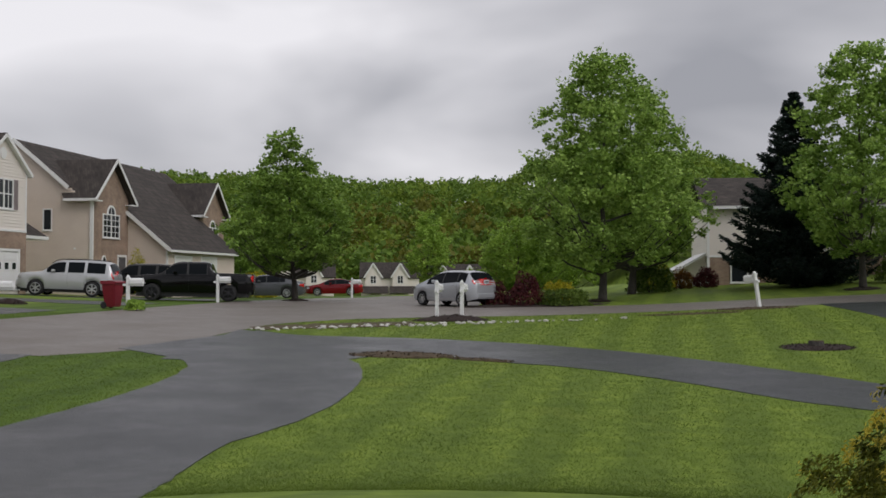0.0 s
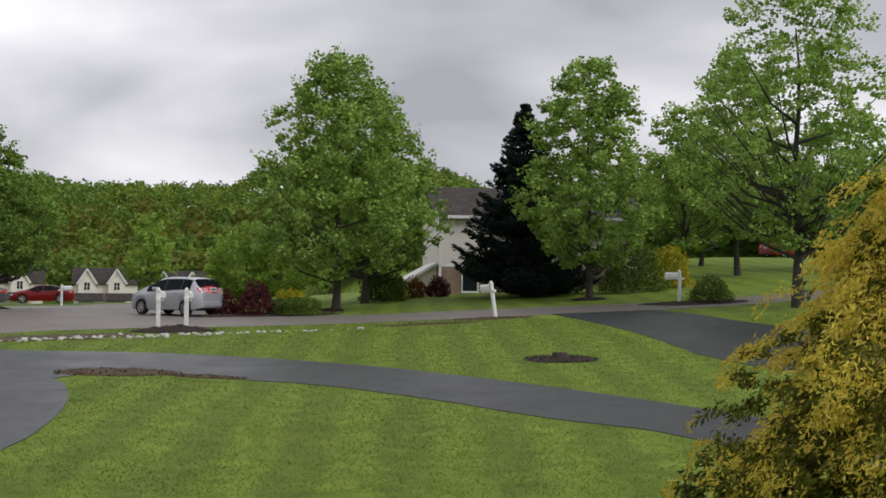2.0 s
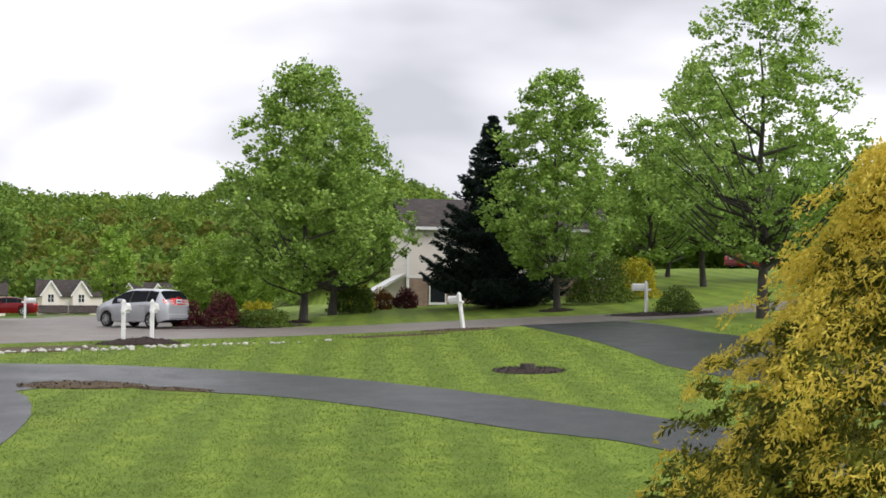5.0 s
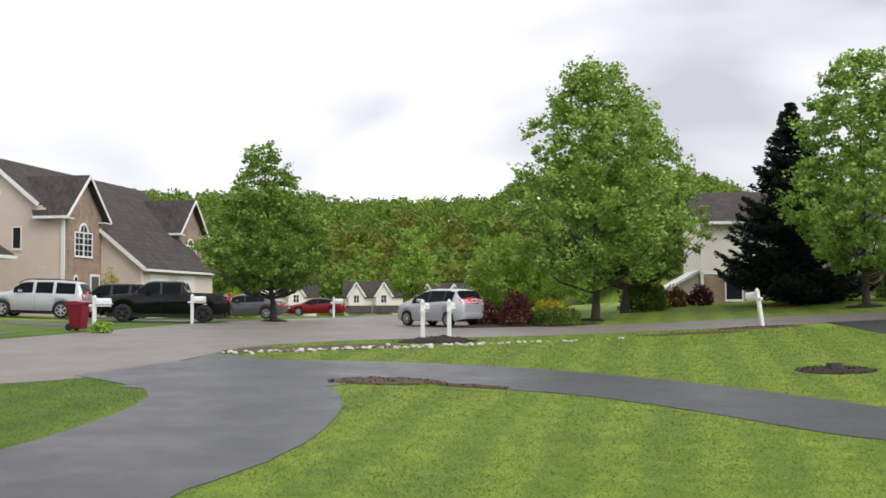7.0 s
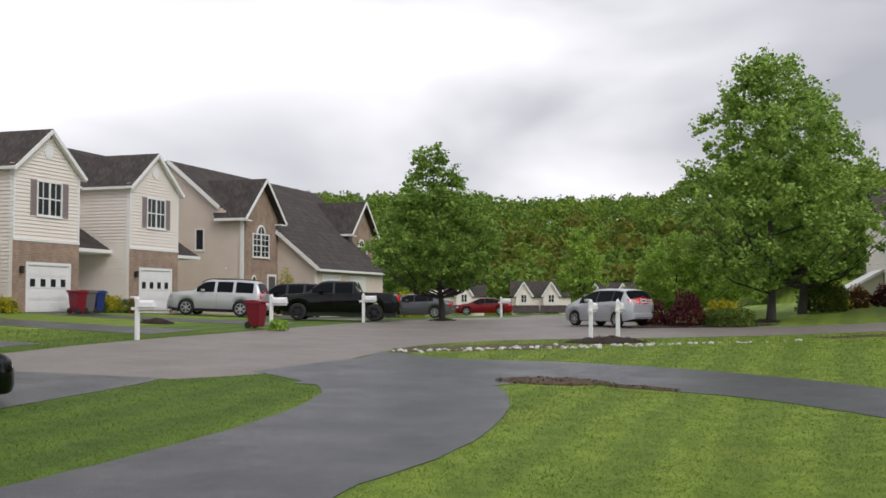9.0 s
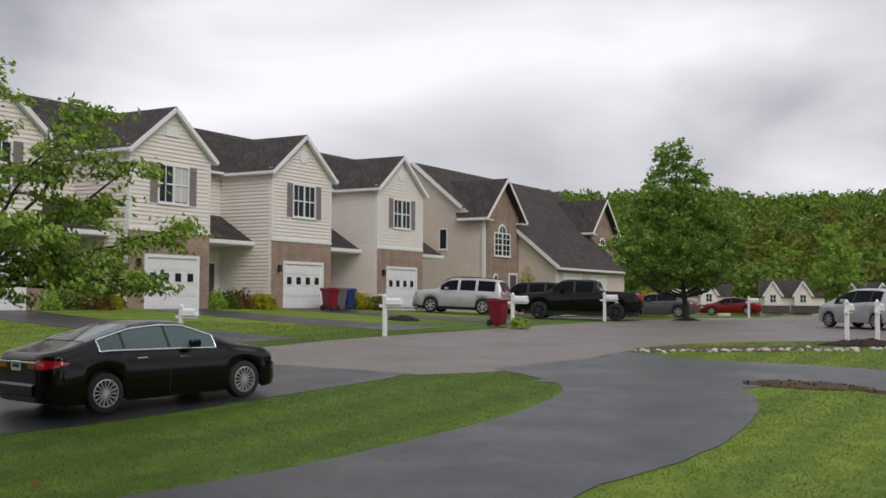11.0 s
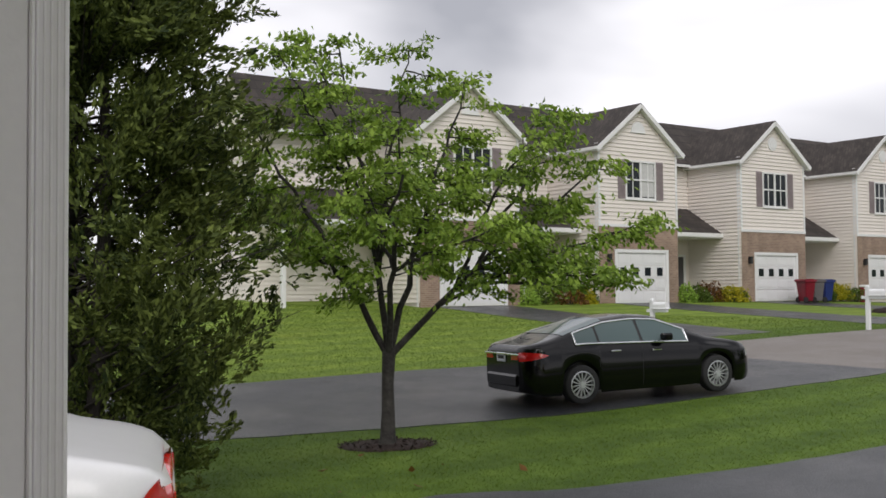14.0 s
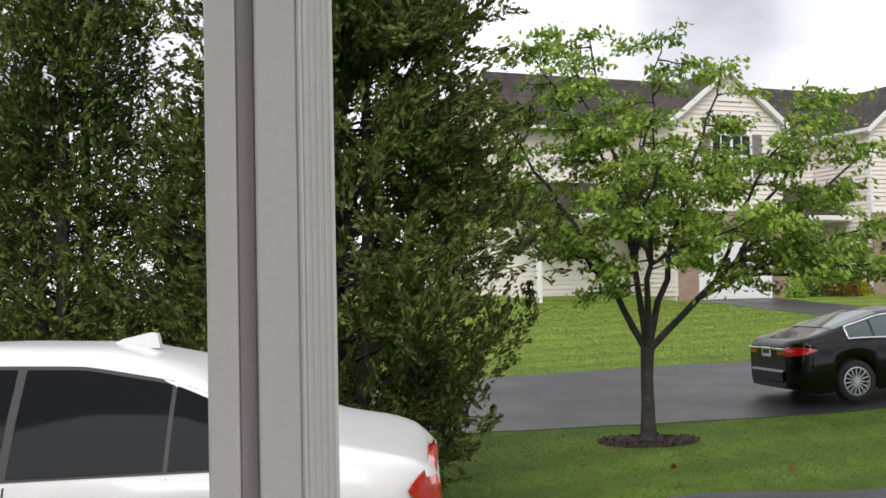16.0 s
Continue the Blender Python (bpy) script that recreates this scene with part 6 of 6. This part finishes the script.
car("suv", -15.4, 60.3, 182.0, tahoe, BLACK_PAINT, "black full-size SUV parked beside the tan house", "car",
    [(0.45, 1.4), (1.55, 2.4), (2.55, 3.5)], (3.2, 3.78), (0.06, 0.27), spokes=6, spoke=0.06, rim=RIM_DARK, tail_light=(0.0, 0.16, 0.95, 1.4), head_light=(0.35, 0.85, 1.05), handles=(1.7, 2.65))
truck = Shell(5.85, 2.0, [(0, 1.3), (0.04, 1.36), (1.9, 1.38), (1.96, 1.42), (2.05, 1.86), (2.3, 1.92), (3.5, 1.92), (3.8, 1.86), (4.4, 1.36), (4.55, 1.3), (5.55, 1.22), (5.75, 1.05), (5.85, 0.8)],
              [(0, 1.3), (2.0, 1.28), (4.4, 1.26), (5.6, 1.1), (5.85, 0.7)], (1.2, 4.85), 0.41, sill=0.42, tuck=0.28, square=0.6)
car("pickup_truck", -9.86, 51.75, 187.0, truck, BLACK_PAINT, "black crew-cab pickup truck parked by the kerbside mailbox", "truck",
    [(2.25, 3.1), (3.2, 4.2)], (3.82, 4.42), (1.97, 2.06), spokes=6, spoke=0.055, rim=RIM_DARK, tail_light=(0.0, 0.14, 0.95, 1.28), head_light=(0.35, 0.85, 1.05), handles=(2.4, 3.35))
hatch = Shell(4.0, 1.68, [(0, 0.85), (0.04, 0.98), (0.12, 1.1), (0.42, 1.46), (0.9, 1.52), (1.9, 1.53), (2.3, 1.46), (3.15, 1.06), (3.6, 0.9), (3.88, 0.75), (4.0, 0.55)],
              [(0, 0.98), (1.0, 1.0), (2.2, 0.93), (3.2, 0.88), (3.9, 0.7), (4.0, 0.5)], (0.72, 3.17), 0.29, tuck=0.4)
car("hatchback", 1.45, 43.9, 134.0, hatch, GREY_PAINT, "silver-grey compact hatchback parked at the bend of the street", "car",
    [(0.5, 0.95), (1.02, 1.85), (1.92, 2.85)], (2.36, 3.15), (0.13, 0.42), spokes=7, spoke=0.04, tail_light=(0.0, 0.2, 0.9, 1.22), head_light=(0.45, 0.66, 0.8), handles=(1.2, 2.05), lower=SILVER_PAINT)
car("sedan", -9.4, 66.6, 185.0, fusion, DARKGREY_PAINT, "dark grey sedan parked behind the street tree", "car",
    [(1.18, 1.5), (1.52, 2.3), (2.36, 3.3)], (2.85, 3.52), (0.85, 1.72), spokes=10, handles=(1.75, 2.6))
car("sedan", -7.9, 92.7, 183.0, fusion, RED_PAINT, "dark red sedan parked at the far end of the street", "car",
    [(1.18, 1.5), (1.52, 2.3), (2.36, 3.3)], (2.85, 3.52), (0.85, 1.72), spokes=10, handles=(1.75, 2.6))
car("sedan", 45.5, 77.6, 20.0, fusion, RED_PAINT, "bright red car far up the rising lawn", "car",
    [(1.18, 1.5), (1.52, 2.3), (2.36, 3.3)], (2.85, 3.52), (0.85, 1.72), spokes=10)


# ---- porch of the viewer's house ----
PORCH_WALL = material("grey_white_vinyl", (0.72, 0.685, 0.725), (0.80, 0.765, 0.805), 2.5, 0.45, 0.04, fine=50)
# same vinyl, darker: the shade of the recess is put into its colour
PORCH_SHADE = material("shaded_vinyl", (0.46, 0.40, 0.44), (0.53, 0.47, 0.51), 2.5, 0.5, 0.04, fine=50)


def porch():
    p = thing("porch_post", pose(-1.487, 0.603, 0.35, 0, 0, 68.2), "white vinyl porch corner post with grooved trim", "post")
    # along x: across the view, from its far end on the viewer's side to the lawn side; -y faces the viewer
    def stick(name, x0, x1, y0, y1, mat, label=""):
        return part(name, boxes((x0, x1, y0, y1, 0.0, 3.14), bevel=0.003), mat, p, label)
    stick("corner_board", -0.094, -0.050, 0.0, 0.10, PORCH_WALL)
    stick("recessed_board", -0.050, -0.022, 0.03, 0.10, PORCH_SHADE, "recessed strip with shade in its colour")
    stick("face_board", -0.022, 0.040, 0.0, 0.10, PORCH_WALL)
    stick("bead", 0.040, 0.047, -0.006, 0.06, PORCH_WALL)
    for k in range(5):
        stick("grooved_trim", 0.047 + k * 0.0094, 0.047 + k * 0.0094 + 0.0078, 0.0115, 0.08, PORCH_WALL)
    stick("trim_backing", 0.047, 0.094, 0.0127, 0.075, PORCH_WALL)
    slab = part("porch_floor", boxes((-1.65, 4.2, -4.5, 1.0, 0.2, 0.4)), STONE)
    tagged(slab, "plain porch floor of the viewer's house", "floor", kind="structure")
    # unseen ceiling, added and trimmed to hold sky light off the post
    lid = part("unseen_ceiling", boxes((-1.3, 4.3, -4.5, 0.45, 3.5, 3.7)), WHITE)
    tagged(lid, "unseen white porch ceiling added to shade the post", "ceiling", kind="structure")
    # unseen wall, added behind the viewer to block light
    wall = part("unseen_wall", boxes((-3.0, 10.0, -4.9, -4.55, -0.5, 7.0)), SIDING)
    tagged(wall, "unseen plain siding wall added behind the porch to block light", "wall", kind="structure")


porch()


# ---- mailboxes, bins and small things ----
def mailbox(x, y, face, label, height=1.35, lean=0.0, lean_dir=0.0, style=0):
    """A square vinyl post with a cap, an arm and a round-topped box that points towards the street."""
    m = Matrix.Translation((x, y, ground_z(x, y))) @ pose(0, 0, 0, 0, 0, lean_dir) @ pose(0, 0, 0, 0, lean, 0) @ pose(0, 0, 0, 0, 0, -lean_dir) @ pose(0, 0, 0, 0, 0, face)
    t = thing("mailbox", m, label, "mailbox", "mailboxes")
    s, h = 0.06, height
    part("post", boxes((-s, s, -s, s, -0.15, h - 0.12), bevel=0.008), VINYL, t)
    bm = boxes((-s - 0.02, s + 0.02, -s - 0.02, s + 0.02, h - 0.12, h - 0.09), (-s * 0.8, s * 0.8, -s * 0.8, s * 0.8, h - 0.09, h - 0.06), bevel=0.006)
    bmesh.ops.create_cone(bm, cap_ends=True, segments=4, radius1=s * 1.3, radius2=0.01, depth=0.07, matrix=Matrix.Translation((0, 0, h - 0.025)) @ pose(0, 0, 0, 0, 0, 45))
    part("cap", bm, VINYL, t)
    z = h - 0.42
    part("arm", boxes((-0.2, 0.62, -0.045, 0.045, z, z + 0.09), bevel=0.006), VINYL, t)
    part("box_floor", boxes((0.02, 0.66, -0.1, 0.1, z + 0.09, z + 0.115), bevel=0.006), VINYL, t)
    bm = bmesh.new()
    prof = [(-0.085, z + 0.115), (0.085, z + 0.115)] + [(0.085 * math.cos(math.pi * k / 10), z + 0.215 + 0.085 * math.sin(math.pi * k / 10)) for k in range(11)]
    prism(bm, prof, 0.09, 0.6, "x")
    b = part("letter_box", bm, VINYL, t)
    bm = bmesh.new()
    prism(bm, [(p * 1.06, z + 0.2 + (q - z - 0.2) * 1.06) for p, q in prof], 0.6, 0.615, "x")
    part("box_door", bm, VINYL, b)
    if style:
        part("flag", boxes((0.3, 0.32, 0.09, 0.1, z + 0.2, z + 0.42), (0.3, 0.4, 0.09, 0.1, z + 0.36, z + 0.42)), BIN_RED, b, "red flag")
    return t


BIN_RED = plain("bin_red", (0.20, 0.008, 0.022), 0.4)
BIN_BLUE = plain("bin_blue", (0.015, 0.03, 0.16), 0.45)
BIN_GREY = plain("bin_grey", (0.13, 0.12, 0.12), 0.5)

mailbox(-14.45, 32.1, -8, "white vinyl mailbox on a square post by the lawn", 1.35)
mailbox(-12.46, 39.5, -8, "white vinyl mailbox behind the red wheeled bin", 1.35)
mailbox(-11.19, 49.55, -8, "white vinyl mailbox beside the black pickup", 1.35)
mailbox(-6.72, 70.1, -8, "white vinyl mailbox before the red sedan", 1.35)
mailbox(-0.5, 35.25, 78, "white vinyl mailbox rising from a mulch mound", 1.38)
mailbox(0.36, 35.28, 78, "white vinyl mailbox paired with another on a mulch mound", 1.38)
mailbox(11.45, 38.35, 110, "leaning white vinyl mailbox at the edge of the lawn", 1.38, -8.0, 0.0)
mailbox(20.26, 41.3, 178, "white vinyl mailbox at the corner of the dark driveway", 1.38)
mailbox(-18.9, 27.3, -10, "white mailbox half hidden behind the black sedan", 0.95)


def wheeled_bin(x, y, turn, mat, label, z=None):
    t = thing("wheeled_bin", pose(x, y, ground_z(x, y) + 0.015 if z is None else z, 0, 0, turn), label, "bin", "wheeled bins")
    bm = bmesh.new()
    lo = [(-0.22, -0.24), (0.22, -0.24), (0.22, 0.24), (-0.22, 0.24)]
    va = [bm.verts.new((p, q, 0.06)) for p, q in lo]
    vb = [bm.verts.new((p * 1.36, q * 1.42, 0.98)) for p, q in lo]
    bm.faces.new(va[::-1])
    bm.faces.new(vb)
    for i in range(4):
        bm.faces.new((va[i], va[(i + 1) % 4], vb[(i + 1) % 4], vb[i]))
    bmesh.ops.bevel(bm, geom=list(bm.edges), offset=0.03, segments=2, affect="EDGES")
    part("body", bm, mat, t)
    part("rim", boxes((-0.33, 0.33, -0.37, 0.37, 0.94, 1.0), bevel=0.015), mat, t)
    bm = bmesh.new()
    prism(bm, [(-0.36, 1.0), (0.37, 1.0), (0.36, 1.04), (0.1, 1.09), (-0.3, 1.08), (-0.36, 1.05)], -0.36, 0.36)
    part("lid", bm, mat, t)
    part("handle", boxes((-0.43, -0.36, -0.25, 0.25, 0.98, 1.02), bevel=0.012), mat, t)
    for s in (-0.25, 0.25):
        bm = bmesh.new()
        cylinder(bm, pose(-0.24, s - 0.03, 0.13, -90), 0.13, 0.13, 0.06, 18)
        part("wheel", bm, TYRE, t)
    part("logo_patch", boxes((-0.07, 0.07, -0.305, -0.298, 0.68, 0.8)), WHITE, t, "plain white printed mark")
    return t


wheeled_bin(-13.3, 40.3, -15, BIN_RED, "dark red wheeled bin at the kerb by a mailbox")
q = ROW @ Vector((8.906 + 2.9, -1.3, 0))
wheeled_bin(q.x, q.y, 70, BIN_RED, "dark red wheeled bin before a garage door", ground_z(q.x, q.y) + 0.03)
q = ROW @ Vector((8.906 + 3.75, -1.2, 0))
wheeled_bin(q.x, q.y, 60, BIN_GREY, "grey wheeled bin before a garage door", ground_z(q.x, q.y) + 0.03)
q = ROW @ Vector((8.906 + 4.6, -1.1, 0))
wheeled_bin(q.x, q.y, 70, BIN_BLUE, "blue recycling bin before a garage front", ground_z(q.x, q.y) + 0.03)
q = ROW @ Vector((17.812 - 0.35, -0.5, 0))
t = thing("garden_post", pose(q.x, q.y, ground_z(q.x, q.y)), "small red post with a white top beside a garage", "post")
part("post", boxes((-0.12, 0.12, -0.12, 0.12, -0.05, 0.75), bevel=0.03), BIN_RED, t)
part("cap", boxes((-0.14, 0.14, -0.14, 0.14, 0.75, 0.87), bevel=0.03), WHITE, t)


def mound(name, x, y, a, b, h, turn, mat, label, category, seed, chips=300):
    """A low uneven heap with chips strewn on it."""
    rng = np.random.default_rng(seed)
    bm = bmesh.new()
    rings, seg = 9, 36
    c, s = math.cos(radians(turn)), math.sin(radians(turn))

    def at(r, k):
        w = r * (1 + 0.16 * noise.noise((math.cos(k) * 2 + seed, math.sin(k) * 2, 1)))
        p, q = a * w * math.cos(k), b * w * math.sin(k)
        px, py = x + p * c - q * s, y + p * s + q * c
        return (px, py, ground_z(px, py) + (0.012 if r < 1 else -0.03) + h * (1 - r * r) * (1 + 0.5 * noise.noise((px * 3, py * 3, seed))))

    mid = bm.verts.new(at(0, 0))
    prev = None
    for i in range(1, rings + 1):
        ring = [bm.verts.new(at(i / rings, math.tau * k / seg)) for k in range(seg)]
        for k in range(seg):
            if prev:
                bm.faces.new((prev[k], ring[k], ring[(k + 1) % seg], prev[(k + 1) % seg])).smooth = True
            else:
                bm.faces.new((mid, ring[k], ring[(k + 1) % seg])).smooth = True
        prev = ring
    t = tagged(part(name, bm, mat), label, category)
    r, k = np.sqrt(rng.uniform(0, 1.1, chips)), rng.uniform(0, math.tau, chips)
    pts = np.array([at(min(0.97, p), q) for p, q in zip(r, k)])
    pts[:, 2] += 0.012
    ch = leaves(rng, "loose_cover", pts, 0.09, mat, t, 0.0, 0.2, flat=0.6)
    tagged(ch, kind="stuff")
    return t


shrub(140, -12.15, 39.35, 0.8, 0.4, LIGHT, "small green tuft at the foot of a mailbox", 400, 0.1)
mound("mulch_bed", 0.0, 35.2, 1.35, 0.75, 0.16, 8, MULCH, "dark mulch mound under the paired mailboxes", "mulch", 1)
mound("mulch_bed", -11.9, 10.5, 0.75, 0.42, 0.03, 50, MULCH, "ring of dark mulch round the dogwood trunk", "mulch", 2, 260)
mound("mulch_bed", 9.18, 25.2, 0.95, 0.75, 0.05, 0, MULCH, "round patch of dark mulch about a tree stump", "mulch", 3)
mound("bare_earth", -1.15, 24.0, 1.35, 0.55, 0.07, -8, SOIL, "strip of bare brown earth at the corner of the drives", "soil", 4, 400)
mound("bare_earth", 0.7, 23.2, 0.9, 0.2, 0.03, -25, SOIL, "thin strip of bare earth along the drive", "soil", 5, 200)
mound("mulch_bed", 3.4, 44.0, 3.4, 1.1, 0.08, 3, MULCH, "dark mulch bed under the street shrubs", "mulch", 6)
mound("mulch_bed", 20.6, 40.7, 2.3, 1.1, 0.08, -20, MULCH, "dark mulch bed round the mailbox and shrub", "mulch", 7)
mound("bare_earth", 11.3, 38.1, 1.6, 0.45, 0.04, 5, SOIL, "worn patch of earth below the leaning mailbox", "soil", 8)
mound("mulch_bed", -17.9, 41.6, 0.75, 0.6, 0.2, 0, MULCH, "small heap of dark mulch on the lawn", "mulch", 9)
mound("mulch_bed", 6.5, 46.3, 0.6, 0.6, 0.1, 0, MULCH, "mulch ring at the foot of the maple", "mulch", 10)
mound("mulch_bed", -8.1, 53.7, 0.7, 0.7, 0.1, 0, MULCH, "mulch ring at the foot of the street tree", "mulch", 11)
mound("mulch_bed", 18.3, 46.5, 0.8, 0.8, 0.1, 0, MULCH, "mulch ring at the foot of the far maple", "mulch", 12)
mound("bare_earth", 8.5, 36.5, 2.0, 0.35, 0.02, 8, SOIL, "faint worn earth along the lawn edge", "soil", 13)

bm = bmesh.new()
cylinder(bm, pose(0, 0, -0.08), 0.24, 0.19, 0.2, 16)
for v in bm.verts:
    v.co += Vector((noise.noise(v.co * 9), noise.noise(v.co * 9 + Vector((5, 0, 0))), 0.4 * noise.noise(v.co * 7))) * 0.05
t = thing("tree_stump", pose(9.18, 25.2, ground_z(9.18, 25.2) + 0.05), "low sawn tree stump in a mulch patch", "stump")
part("bark", bm, BARK, t)
bm = bmesh.new()
cylinder(bm, pose(0, 0, 0.10), 0.175, 0.185, 0.03, 16)
part("cut_face", bm, SOIL, t, "pale weathered sawn face")

# dry earth of the swale and its pale stones
ribbon("swale", [(-6.3, 31.8), (-4.8, 33.0), (-3.0, 34.1), (-1.4, 34.6)], [(-6.1, 30.8), (-4.4, 31.4), (-2.2, 32.5), (-1.0, 33.2)], 0.018, SOIL, "dry earth and thin grass of the roadside swale", "soil", n=30, across=8, ragged=0.25)
PAVED.pop()
rng = np.random.default_rng(7)
stone_data = []
for k in range(5):
    bm = bmesh.new()
    bmesh.ops.create_icosphere(bm, subdivisions=1, radius=0.5)
    for v in bm.verts:
        v.co *= 1 + 0.35 * noise.noise(v.co * 2.3 + Vector((k * 3.1, 0, 0)))
        v.co.z *= 0.55
    stone_data.append(mesh_of(bm, "stone", STONE))
line = smooth_line([(-6.0, 30.9), (-3.8, 31.95), (-0.7, 33.3), (1.6, 33.9), (4.0, 34.6), (6.0, 35.2)], 190)
for k, (sx, sy) in enumerate(line):
    if k > 120 and k % 3 or rng.uniform() < 0.15:
        continue
    ox, oy = rng.normal() * 0.25, rng.normal() * 0.28
    st = new("stone", stone_data[k % 5])
    sz = rng.uniform(0.06, 0.24)
    st.matrix_basis = pose(sx + ox, sy + oy, ground_z(sx + ox, sy + oy) + 0.02, rng.uniform(-15, 15), rng.uniform(-15, 15), rng.uniform(0, 360)) @ Matrix.Diagonal((sz, sz * 0.8, sz, 1))
    tagged(st, "pale rounded stone lining the roadside swale", "stone", "swale stones")

# fallen leaves on the lawn strip
for k in range(9):
    px, py = -10.4 + rng.normal() * 0.9, 9.0 + rng.normal() * 0.7
    lf = leaves(np.random.default_rng(k), "fallen_leaf", np.array([[px, py, ground_z(px, py) + 0.05]]), 0.13, RUST, None, 0, 0.35, flat=0.7)
    tagged(lf, "dry brown fallen leaf on the grass", "leaf", "fallen leaves")
